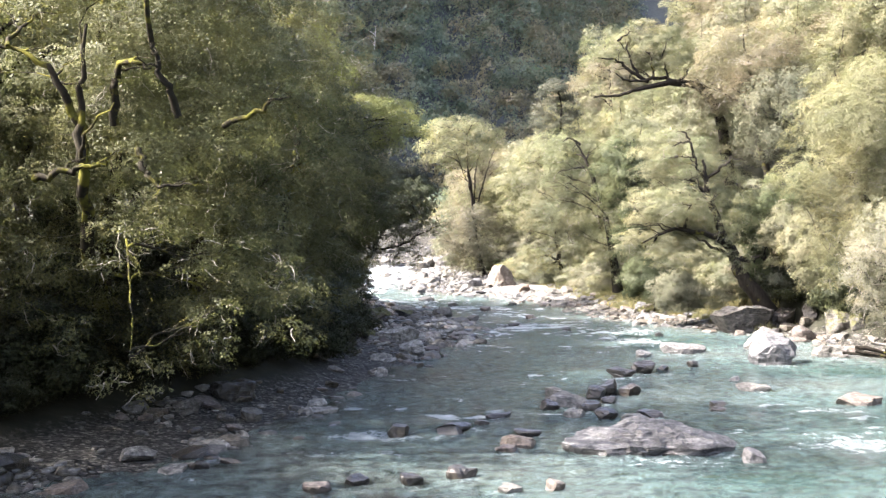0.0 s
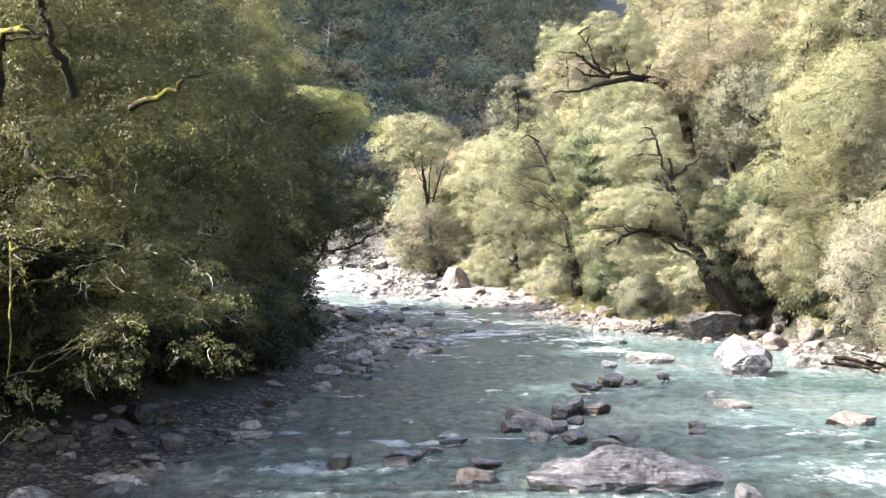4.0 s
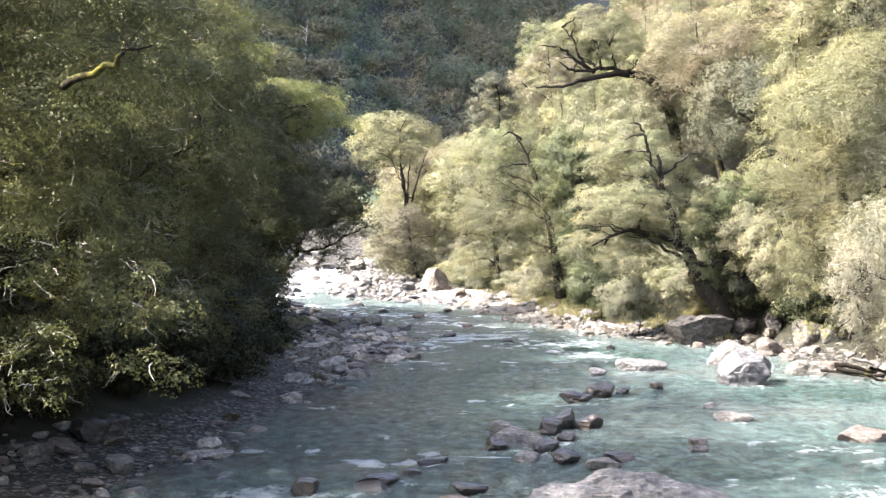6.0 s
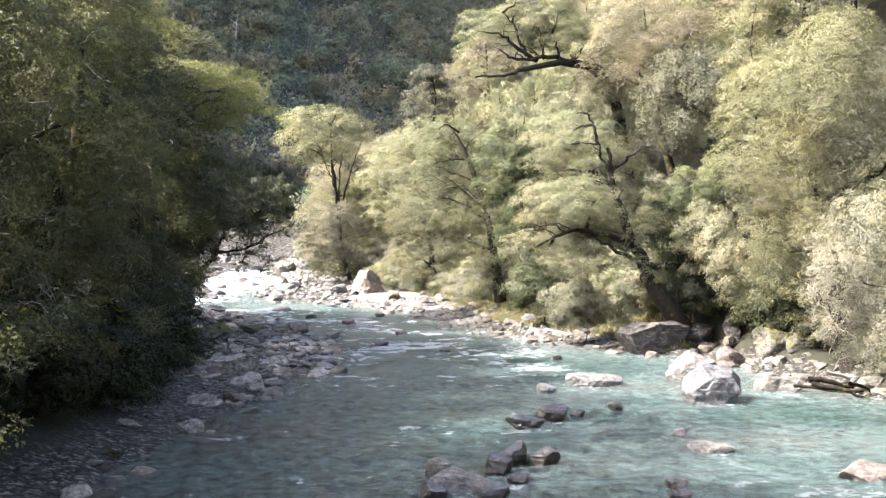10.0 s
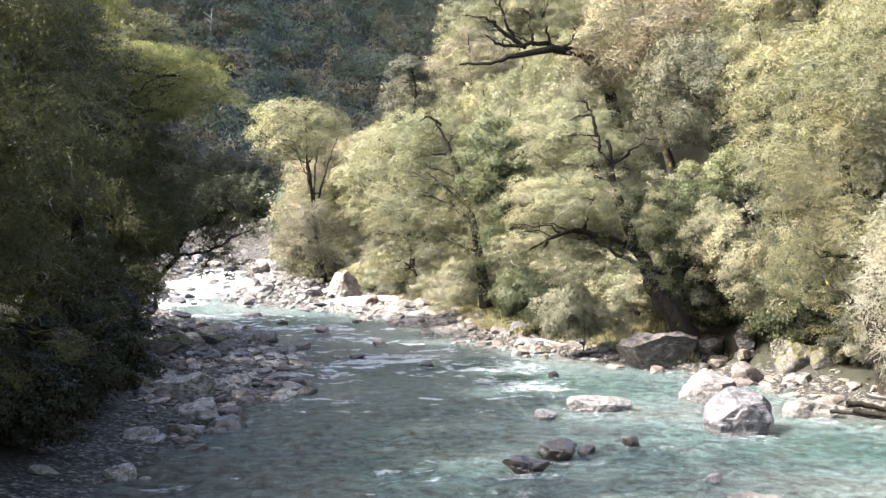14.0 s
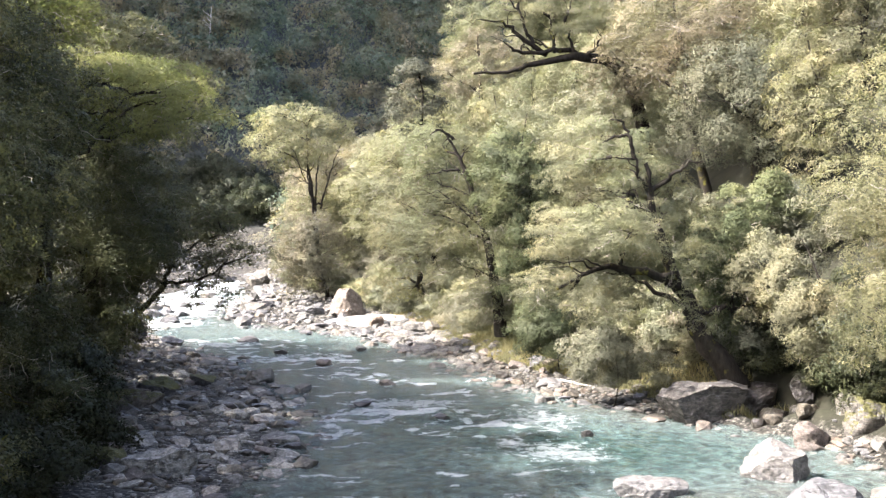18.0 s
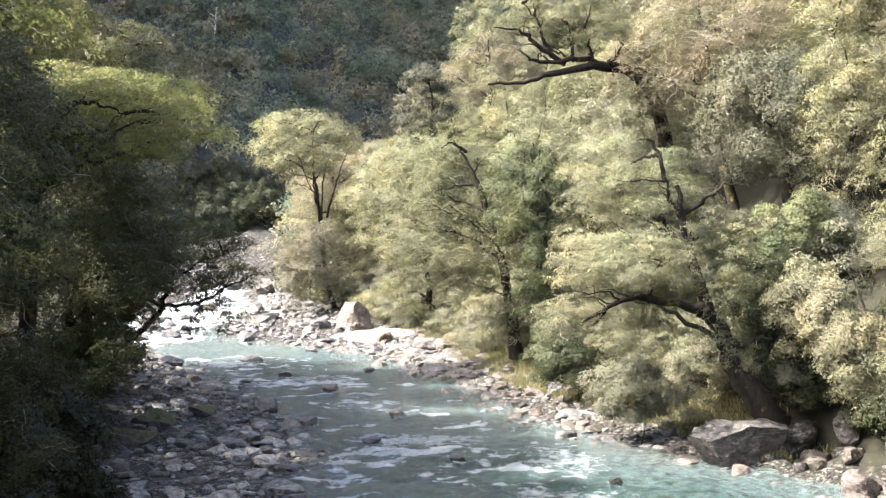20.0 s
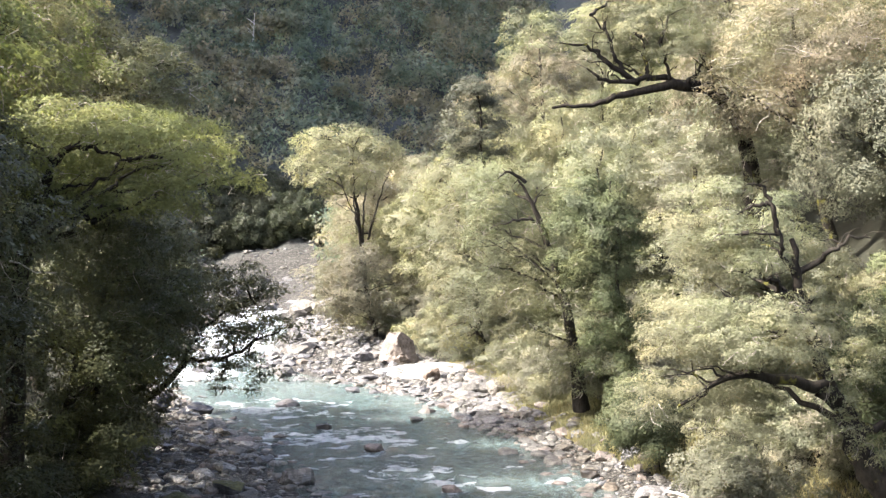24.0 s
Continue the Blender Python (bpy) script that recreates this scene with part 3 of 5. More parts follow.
boulder(3.0, 40.6, 1.0, 0.6, 0.35, -20, STONE_WET, 0.12, "thin layered dark slab awash")
boulder(2.1, 37.6, 0.8, 0.6, 0.3, 10, STONE_RUST, 0.12, "thin brown slab awash")
boulder(0.5, 41.6, 1.1, 0.7, 0.4, 30, STONE_WET, 0.12, "flat dark rock in the riffle")
boulder(1.4, 42.6, 0.8, 0.5, 0.35, 0, STONE_WET, 0.12, "flat dark rock in the riffle")
boulder(8.2, 45.2, 1.2, 0.8, 0.4, -15, STONE_WET, 0.12, "low dark ridged rock awash")
boulder(11.4, 47.6, 0.7, 0.5, 0.35, 0, STONE_WET, 0.12, "small dark rock awash")
boulder(5.88, 94.55, 1.0, 0.7, 0.4, 0, STONE_WET, 0.15, "dark rock awash in the rapid")
boulder(7.92, 103.03, 1.3, 0.8, 0.45, 0, STONE_RUST, 0.15, "brown rock with water breaking over it")
boulder(1.05, 123.7, 1.1, 0.8, 0.45, 0, STONE_WET, 0.15, "dark rock awash in the rapid")
boulder(9.63, 89.35, 0.9, 0.7, 0.4, 0, STONE_WET, 0.15, "dark rock awash in the rapid")


def rock_mesh(name, seed, dims, sub=4, cuts=13, rough=0.14, planes=(), strata=0.03):
    """An angular, worn rock: a ball cut by planes, then roughened."""
    rng = np.random.default_rng(seed)
    bm = bmesh.new()
    bmesh.ops.create_icosphere(bm, subdivisions=sub, radius=1.0)
    p = np.array([q.co[:] for q in bm.verts])
    for nrm, far in planes:
        nrm = np.array(nrm) / np.linalg.norm(nrm)
        p -= np.clip(p @ nrm - far, 0, None)[:, None] * nrm
    if len(planes):
        lo, hi = p.min(0), p.max(0)
        p = (p - (lo + hi) / 2) / ((hi - lo) / 2)
    for k in range(cuts if not planes else 5):
        nrm = rng.normal(size=3) * (1, 1, 0.8) if k else np.array([rng.uniform(-0.3, 0.3), rng.uniform(-0.45, 0.1), 1.0])
        nrm /= np.linalg.norm(nrm)
        over = p @ nrm - (rng.uniform(0.85, 1.1) if planes else rng.uniform(0.5, 0.92) if k else 0.55)
        p -= np.clip(over, 0, None)[:, None] * nrm * 0.93
    p /= np.abs(p).max(0)
    half = np.array(dims) / 2
    p[:, :2] *= (1.0 + 0.16 * np.clip(p[:, 2:3], -1, 0.5))
    for q, c in zip(bm.verts, p):
        w = Vector(c * half)
        k = noise.fractal(w * 1.3 / max(0.3, min(dims)) + Vector((seed * 3.1, 0, 0)), 0.8, 2.2, 6) * rough * min(dims)
        lay = (w.y * 0.9 + w.x * 0.4 + w.z * 0.7) * 2.4 / max(0.5, min(dims)) ** 0.5 + 0.5 * noise.noise(w * 1.1)
        q.co = w + w.normalized() * (k + strata * min(dims) * (lay % 1.0 - 0.5))
    me = bpy.data.meshes.new(name)
    bm.to_mesh(me)
    bm.free()
    me.polygons.foreach_set("use_smooth", np.full(len(me.polygons), False))
    return me


# the best seen boulders: a sloping slab, domes that overhang at one end, an undercut wedge, a tall peak
SHAPED = {4: (((0.06, -1, -0.22), 0.34), ((-1, -0.2, -0.4), 0.72), ((-0.8, 0.2, 0.8), 0.9), ((0.1, 0.1, 1), 0.6), ((1, -0.4, -0.1), 0.7)),
          2: (((-0.75, -0.1, 0.8), 0.74), ((0.9, 0, -0.7), 0.55), ((0.15, -0.25, 1), 0.72), ((-0.4, -0.9, -0.1), 0.8), ((0.8, -0.4, 0.55), 0.8)),
          3: (((-0.8, -0.1, 0.75), 0.6), ((0.3, -0.2, 1), 0.68), ((0.9, -0.5, 0.1), 0.7), ((-0.2, -1, 0.2), 0.75)),
          0: (((-0.42, -0.1, 1), 0.36), ((0.62, -0.05, 1), 0.40), ((0.05, -0.75, 1), 0.42), ((0, 1, 0.6), 0.55), ((-0.1, -1, 0), 0.7)),
          6: (((0.9, -0.3, 0.3), 0.7), ((-0.8, -0.3, 0.5), 0.66), ((0.1, -1, 0.2), 0.7), ((0.3, 0, 1), 0.8), ((-0.4, 0, 1), 0.8)),
          11: (((-0.7, -0.3, 0.7), 0.5), ((0.8, -0.5, 0.3), 0.5), ((0.2, 0.2, 1), 0.8), ((-0.3, -1, 0.1), 0.6)),
          13: (((0.7, -0.4, 0.6), 0.6), ((-0.8, -0.3, 0.4), 0.7)),
          43: (((-0.3, -0.85, 0.75), 0.1), ((0.9, -0.3, 0.55), 0.28), ((0, 0.9, 0.4), 0.3)),
          42: (((0.05, -0.1, 1), 0.62), ((-0.2, -1, 0.1), 0.6), ((1, -0.3, 0.2), 0.72), ((-0.8, 0, 0.5), 0.7))}
for i, (x, y, w, d, h, turn, mat, sunk, label) in enumerate(BOULDERS):
    me = rock_mesh("boulder", 100 + i, (w, d, h * (2.3 if i == 0 else 1.5)), 5 if w > 2.4 else 4 if w > 1.2 else 3, rough=0.16 if i == 0 else 0.035 if i in (42, 43) else 0.09 if i in (2, 3) else 0.1 if i in SHAPED else 0.14, planes=SHAPED.get(i, ()), strata=0.07 if i == 0 else 0.04)
    me.materials.append(mat)
    ob = tagged(new("boulder" if w > 1.2 else "rock", me), label, "boulder" if w > 1.2 else "rock", "river rocks")
    z = float(max(land(x, y), water_level(y) - 0.35))
    top = max(float(water_level(y)), z) + h - sunk * 0.4
    ob.matrix_world = pose(x, y, top - h * (1.15 if i == 0 else 0.75), 0, 0, turn)

# ---------------------------------------------------------------- water
# x, y, spread across, spread along, strength of the broken water
WHITE = [(14.0, 38.6, 2.4, 2.2, 0.27), (16.3, 46.5, 2.2, 2.0, 0.20), (1.2, 49.8, 2.2, 1.5, 0.16), (-4, 37.5, 2.5, 2.0, 0.15), (-2.4, 40.4, 2.4, 1.3, 0.26), (13.2, 79.5, 3.5, 4.0, 0.26),
         (14.8, 88.6, 3.0, 5.0, 0.24), (8.43, 94.6, 5.0, 3.0, 0.26), (9.4, 87.77, 4.0, 4.5, 0.12), (4.75, 108.7, 4.0, 4.0, 0.15), (-3.66, 132.7, 4.0, 3.0, 0.22), (3.67, 121.7, 4.0, 4.0, 0.18),
         (9.55, 57.83, 3.0, 1.6, 0.15), (14.18, 61.78, 3.0, 2.0, 0.14), (-12.45, 156.7, 5.0, 4.0, 0.5), (-12.5, 180.7, 8.0, 20.0, 0.45), (-11.0, 232.0, 9.0, 45.0, 0.45), (3.07, 67.43, 3.0, 3.0, 0.10)]
wy = np.concatenate([np.arange(-78, 20, 2.0), np.arange(20, 150, 0.33), np.arange(150, 290, 0.7)])
ws = np.linspace(0, 1, 100)
WS, WY = np.meshgrid(ws, wy)
WL, WR = along(LEFT_EDGE, WY) - 1.2, along(RIGHT_EDGE, WY) + 1.2
WX = WL + (WR - WL) * WS
foam = np.zeros_like(WX)
for x, y, sx, sy, k in WHITE:
    foam = np.maximum(foam, k * np.exp(-((WX - x) / sx) ** 2 - ((WY - y) / sy) ** 2))
for x, y, w, d, h, turn, mat, sunk, label in BOULDERS:
    if along(LEFT_EDGE, y) < x < along(RIGHT_EDGE, y):
        back = y - d * 0.3 - WY
        tail = np.exp(-((WX - x) / (w * 0.62)) ** 2) * np.exp(-np.clip(back, 0, None) / (1.2 + w)) * (back > -d)
        foam = np.maximum(foam, 0.20 * tail)
# rapids: centre, spread, liveliness; the water breaks there in long streaks across the current
rapid = np.zeros_like(WX)
for x, y, sx, sy, k in ((7.32, 88.9, 9.0, 9.0, 1.35), (5.29, 103.59, 9.0, 8.0, 1.6), (2.1, 117.7, 8.0, 8.0, 1.6), (-3.14, 131.7, 7.0, 8.0, 1.6), (6.18, 74.21, 9.0, 5.0, 0.75), (4.02, 57.26, 9.0, 7.0, 0.55), (1, 45, 8.0, 7.0, 0.7), (-3, 36, 6.0, 6.0, 0.6), (5, 30, 7.0, 5.0, 0.5),
                        (14, 44, 6.0, 8.0, 0.7), (-12.45, 156.7, 8.0, 8.0, 1.6), (-11.5, 215.0, 9.0, 60.0, 1.6)):
    rapid = np.maximum(rapid, k * np.exp(-((WX - x) / sx) ** 2 - ((WY - y) / sy) ** 2))
streak = np.clip((fbm(WX * 0.5, WY * 0.85, 71, 5) - 0.46) / 0.2, 0, 1)
lace = np.clip((fbm(WX * 1.3, WY * 1.6, 83, 3) - 0.25) / 0.4, 0, 1.2)
foam = np.maximum(foam * 0.95, 0.5 * rapid * streak * lace) + 0.03 * rapid
# pools where the water is deep and turquoise, and shoals where the bed shows
deep = np.clip(np.minimum(WX - along(LEFT_EDGE, WY), along(RIGHT_EDGE, WY) - WX) / 5.0, 0, 1) * 0.12 - 0.12
for x, y, sx, sy, k in ((20.5, 60.5, 6.0, 4.5, 0.45), (15.0, 80.0, 6.0, 5.0, 0.38), (18.5, 41.0, 6.0, 7.0, 0.45), (9.5, 33.5, 6.0, 3.0, 0.28), (11.0, 88.0, 5.0, 7.0, 0.3), (2.0, 128.0, 7.0, 10.0, 0.22), (6.0, 66.0, 6.0, 9.0, 0.08),
                        (17.0, 56.0, 4.0, 2.5, -0.2), (2.0, 34.0, 6.0, 3.0, -0.12), (17.0, 71.0, 4.0, 3.0, -0.15)):
    deep = deep + k * np.exp(-((WX - x) / sx) ** 2 - ((WY - y) / sy) ** 2)
swell = 0.16 + 0.9 * foam
WZ = water_level(WY) + swell * (fbm(WX * 0.55, WY * 0.42, 31, 3) - 0.45) + 0.20 * (fbm(WX * 1.5, WY * 1.1, 41, 3) - 0.45)
i = np.arange((len(wy) - 1) * len(ws)).reshape(len(wy) - 1, len(ws))[:, :-1].ravel()
me = raw_mesh("river_water", np.stack([WX, WY, WZ], -1).reshape(-1, 3), np.stack([i, i + 1, i + 1 + len(ws), i + len(ws)], -1), True)
me.attributes.new("foam", "FLOAT", "POINT").data.foreach_set("value", foam.ravel().astype(np.float32))
me.attributes.new("deep", "FLOAT", "POINT").data.foreach_set("value", deep.ravel().astype(np.float32))
me.materials.append(WATER)
tagged(new("water", me), "clear turquoise mountain river with white riffles", "river", kind="structure")

# ---------------------------------------------------------------- trees


def tube(path, radii, sides=7):
    path = np.asarray(path, dtype=float)
    t = np.gradient(path, axis=0)
    t /= np.linalg.norm(t, axis=1)[:, None] + 1e-9
    ref = np.where(np.abs(t[:, 2:3]) > 0.9, np.array([[1.0, 0, 0]]), np.array([[0, 0, 1.0]]))
    a = np.cross(t, ref)
    a /= np.linalg.norm(a, axis=1)[:, None] + 1e-9
    b = np.cross(t, a)
    ang = np.linspace(0, 2 * np.pi, sides, endpoint=False)
    ring = np.cos(ang)[None, :, None] * a[:, None] + np.sin(ang)[None, :, None] * b[:, None]
    v = (path[:, None] + ring * np.asarray(radii)[:, None, None]).reshape(-1, 3)
    n = len(path)
    i, j = np.meshgrid(np.arange(n - 1), np.arange(sides), indexing="ij")
    k = (j + 1) % sides
    f = np.stack([i * sides + j, i * sides + k, (i + 1) * sides + k, (i + 1) * sides + j], -1).reshape(-1, 4)
    return v, f


def gather(pieces):
    vs, fs, off = [], [], 0
    for v, f in pieces:
        vs.append(v)
        fs.append(f + off)
        off += len(v)
    return np.concatenate(vs), np.concatenate(fs)


def crooked(a, b, rng, n=9, sag=0.0, wild=0.08):
    """A bent way from a to b."""
    a, b = np.asarray(a, dtype=float), np.asarray(b, dtype=float)
    s = np.linspace(0, 1, n)[:, None]
    size = np.linalg.norm(b - a)
    p = a + (b - a) * s
    k = np.cumsum(rng.normal(size=(n, 3)), axis=0) * wild * size / n ** 0.5
    k -= k[-1] * s
    p += k * np.sin(np.pi * s) ** 0.5
    p[:, 2] += sag * size * np.sin(np.pi * s[:, 0])
    return p


def unit(v):
    return v / (np.linalg.norm(v, axis=-1, keepdims=True) + 1e-9)


def leaves(rng, lobes, count, leaf, per=36, flat=1.0, low=-0.5, spread=1.0, inner=0.13, lee=None):
    """Sprays of leaves over the outer part of the lobes of a crown: each spray a flat drooping fan of single leaves. On the side lee,
    which faces the hill and the wood behind, the growth is thinner."""
    lobes = np.asarray(lobes, dtype=float)
    area = (lobes[:, 3] * lobes[:, 4] * lobes[:, 5]) ** (2 / 3)
    pads = np.maximum(2, (count / per * area / area.sum()).astype(int))
    which = np.repeat(np.arange(len(lobes)), pads)
    n = len(which)
    u = unit(rng.normal(size=(n * 6, 3)))
    keep = u[:, 2] > low
    if lee is not None:
        keep &= (u[:, 0] * lee[0] + u[:, 1] * lee[1] < 0.3) | (rng.uniform(size=len(u)) < 0.22)
    u = u[keep][:n]
    which = which[:len(u)]
    n = len(u)
    c, r = lobes[which, :3], lobes[which, 3:6]
    f = rng.uniform(0.5, 1.0, n) ** 0.5 * (1 + 0.075 * rng.normal(size=n))
    p = c + u * r * f[:, None]
    nrm = unit(np.array([0, 0, 1.0]) * flat * 0.7 + u * 0.65 + rng.normal(size=(n, 3)) * 0.24)
    axis = u * np.array([1, 1, 0.3]) + rng.normal(size=(n, 3)) * 0.45 + np.array([0, 0, -0.12])
    axis = unit(axis - nrm * (axis * nrm).sum(1, keepdims=True))
    across = np.cross(nrm, axis)
    size = (rng.uniform(0.6, 1.3, n) * spread * leaf * 9.0)[:, None]
    s = rng.uniform(0, 1, (n, per))
    lat = rng.uniform(-1, 1, (n, per)) * np.sin(np.pi * (0.12 + 0.8 * s)) ** 0.7
    q = p[:, None] + axis[:, None] * ((s - 0.5) * size)[..., None] + across[:, None] * (lat * 0.42 * size)[..., None]
    q = q - nrm[:, None] * ((0.16 * (s - 0.3) ** 2 + 0.10 * lat ** 2 + rng.normal(size=(n, per)) * 0.05) * size)[..., None]
    d = unit(axis[:, None] * 0.6 + across[:, None] * (np.sign(lat) * 0.7)[..., None] + rng.normal(size=(n, per, 3)) * 0.4)
    w = unit(np.cross(nrm[:, None] + rng.normal(size=(n, per, 3)) * 0.34, d))
    length = leaf * rng.uniform(0.65, 1.35, (n, per, 1))
    whole = unit((p - np.average(lobes[:, :3], axis=0, weights=area)) / (np.ptp(lobes[:, :3], axis=0) + 1.0))
    soft = unit((nrm * 0.25 + u * 0.9 + whole * 0.9)[:, None] + rng.normal(size=(n, per, 3)) * 0.09)
    w = w * np.where((np.cross(w, d) * soft).sum(2) < 0, -1.0, 1.0)[..., None]
    tri = np.stack([q - w * length * 0.31, q + w * length * 0.31, q + d * length * 1.1], 2).reshape(-1, 3)
    # the older, closer growth inside each clump
    m = int(n * per * inner)
    wh = rng.choice(which, m)
    u = rng.normal(size=(m, 3))
    u[:, 2] = np.maximum(u[:, 2], -0.6)
    u = unit(u)
    q = lobes[wh, :3] + u * lobes[wh, 3:6] * rng.uniform(0.25, 0.6, (m, 1))
    ln = unit(u + np.array([0, 0, 0.5]) + rng.normal(size=(m, 3)) * 0.3)
    d = unit(np.cross(ln, rng.normal(size=(m, 3))))
    w = np.cross(d, ln)
    size = leaf * rng.uniform(1.1, 1.7, (m, 1))
    tri = np.concatenate([tri, np.stack([q - w * size * 0.45, q + w * size * 0.45, q + d * size], 1).reshape(-1, 3)])
    soft = np.concatenate([soft.reshape(-1, 3), ln])
    return tri, np.arange(len(tri)).reshape(-1, 3), np.repeat(soft, 3, axis=0)


def dome(rng, c, r, n, size=0.31, low=-0.8, tier=0.72):
    """n clumps set round a crown of the half widths r about c, most of them near its outside."""
    out = []
    n = max(4, int(n * 1.05))
    for k in range(n):
        zf = low + (0.98 - low) * (k + 0.5) / n
        a = k * 2.39996 + rng.uniform(-0.5, 0.5)
        rr = math.sqrt(max(0.02, 1 - zf * zf))
        f = rng.uniform(0.60, 0.86) if k % 4 else rng.uniform(0.15, 0.5)
        g = size * rng.uniform(0.7, 1.35)
        out.append((c[0] + r[0] * rr * f * math.cos(a), c[1] + r[1] * rr * f * math.sin(a), c[2] + r[2] * zf * (0.4 + 0.6 * f), r[0] * g * 1.1, r[1] * g * 1.1, min(r[0], r[2]) * g * tier))
    return out


def smooth_way(points, n=14):
    """A rounded way through a few points."""
    p = np.asarray(points, dtype=float)
    p = np.concatenate([[2 * p[0] - p[1]], p, [2 * p[-1] - p[-2]]])
    out = []
    for u in np.linspace(0, len(p) - 3 - 1e-6, n):
        k, t = int(u), u - int(u)
        a, b, c, d = p[k:k + 4]
        out.append(0.5 * (2 * b + (c - a) * t + (2 * a - 5 * b + 4 * c - d) * t * t + (3 * b - a - 3 * c + d) * t ** 3))
    return np.array(out)


def lifted(points):
    """The valley rises gently upstream: heights above the level of the start, at their place along it."""
    p = np.array(points, dtype=float)
    p[:, 2] += np.where(p[:, 1] > 20, 0.0122 * p[:, 1] - 0.5, 0.0)
    return p


def tree(name, label, category, base, lobes, leaf_mat, count, leaf, girth, seed, top=None, bark=BARK, group="", twigs=40, limbs=7, per=36, flat=1.0, low=-0.5, spread=1.0, trunk_path=None, boughs=(), hang=0):
    """A tree or a shrub: trunk, limbs, fine twigs and a crown of leaf sprays. Places are in the world; the thing stands at its base."""
    rng = np.random.default_rng(seed)
    base = np.asarray(base, dtype=float)
    lobes, boughs = lifted(lobes), [(lifted(w), r) for w, r in boughs]
    trunk_path = None if trunk_path is None else lifted(trunk_path)
    root = tagged(new(name), label, category, group)
    root.matrix_world = Matrix.Translation(base)
    lb = np.asarray(lobes, dtype=float).copy()
    lb[:, :3] -= base
    mid = lb[:, :3].mean(0)
    if trunk_path is None:
        tip = np.asarray(top, dtype=float) - base if top is not None else np.array([mid[0], mid[1], lb[:, 2].max()])
        path = crooked((0, 0, -0.6), tip, rng, 14, 0.0, 0.05)
    else:
        path = np.asarray(trunk_path, dtype=float) - base
        path = smooth_way(path, 26)
        path += rng.normal(size=path.shape) * girth * 0.08
    radii = girth * (1 - 0.85 * np.linspace(0, 1, len(path))) * (1 + 0.5 * np.exp(-np.linspace(0, 12, len(path))))
    part("trunk", raw_mesh("trunk", *tube(path, radii, 10), True), bark, root)
    for way, thick in boughs:
        way = smooth_way(np.asarray(way) - base, 16)
        way[1:-1] += rng.normal(size=(14, 3)) * thick * 0.45
        pieces = [tube(way, thick * (1 - 0.8 * np.linspace(0, 1, 16)), 7)]
        far = np.linalg.norm(way[-1] - way[0])
        for k in rng.choice(np.arange(4, 16), 4, replace=False):
            u = rng.normal(size=3) + (way[-1] - way[0]) / far
            u[2] = abs(u[2]) * 0.8
            sub = crooked(way[k], way[k] + u / np.linalg.norm(u) * far * rng.uniform(0.25, 0.5), rng, 8, 0.05, 0.14)
            pieces.append(tube(sub, thick * (1 - 0.8 * k / 15) * 0.45 * (1 - 0.85 * np.linspace(0, 1, 8)), 5))
        part("limb", raw_mesh("limb", *gather(pieces), True), bark, root)
    order = rng.permutation(len(lb))[:limbs] if len(lb) > limbs else np.arange(len(lb))
    wood = np.concatenate([path[3:]] + [smooth_way(np.asarray(w) - base, 16) for w, _ in boughs])
    for k in range(len(lb)):
        c = lb[k, :3]
        flat_way = np.hypot(wood[:, 0] - c[0], wood[:, 1] - c[1])
        high = wood[np.argmin(flat_way + 1.2 * np.abs(wood[:, 2] - (c[2] - 0.45 * flat_way)))]
        way = crooked(high, c + (0, 0, -0.1), rng, 10, 0.06, 0.10)
        r0 = girth * (0.30 if boughs else 0.4) * rng.uniform(0.7, 1.1) * min(1.0, max(0.3, lb[k, 3] / 1.2))
        if k in order:
            pieces = [tube(way, r0 * (1 - 0.85 * np.linspace(0, 1, len(way))), 6)]
            for _ in range(3):
                a = way[rng.integers(3, 9)]
                u = rng.normal(size=3)
                u[2] = abs(u[2]) * 0.6
                u /= np.linalg.norm(u)
                b = c + u * lb[k, 3:6] * rng.uniform(0.7, 1.0)
                sub = crooked(a, b, rng, 7, 0.04, 0.14)
                pieces.append(tube(sub, r0 * 0.34 * (1 - 0.85 * np.linspace(0, 1, len(sub))), 4))
            part("limb", raw_mesh("limb", *gather(pieces), True), bark, root)
    if twigs:
        pieces = []
        for _ in range(twigs):
            k = rng.integers(len(lb))
            u = rng.normal(size=3)
            u /= np.linalg.norm(u)
            a = lb[k, :3] + u * lb[k, 3:6] * 0.35
            b = lb[k, :3] + u * lb[k, 3:6] * rng.uniform(0.9, 1.12) + (0, 0, rng.uniform(-0.5, 0.2))
            sub = crooked(a, b, rng, 6, 0.0, 0.2)
            pieces.append(tube(sub, leaf * 0.22 * (1 - 0.8 * np.linspace(0, 1, 6)) + 0.004, 3))
        part("brushwood", raw_mesh("brushwood", *gather(pieces)), TWIG, root, "bare pale twigs")["kind"] = "stuff"
    for _ in range(hang):
        k = rng.choice(len(lb), p=lb[:, 3] ** 2 / np.sum(lb[:, 3] ** 2))
        u = unit(rng.normal(size=3) * (1, 1, 0.3) + (0.5, -0.7, 0))
        a = lb[k, :3] + u * lb[k, 3:6] * 0.3
        b = a + u * (1.2, 1.2, 0) * rng.uniform(0.5, 1.1) - (0, 0, rng.uniform(0.3, 1.6))
        way = crooked(a, b, rng, 9, 0.12, 0.14)
        thick = rng.uniform(0.012, 0.032)
        pieces = [tube(way, thick * (1 - 0.8 * np.linspace(0, 1, 9)), 5)]
        for q in (3, 5, 6, 7):
            e = way[q] + rng.normal(size=3) * (0.3, 0.3, 0.15) + (b - a) * 0.22
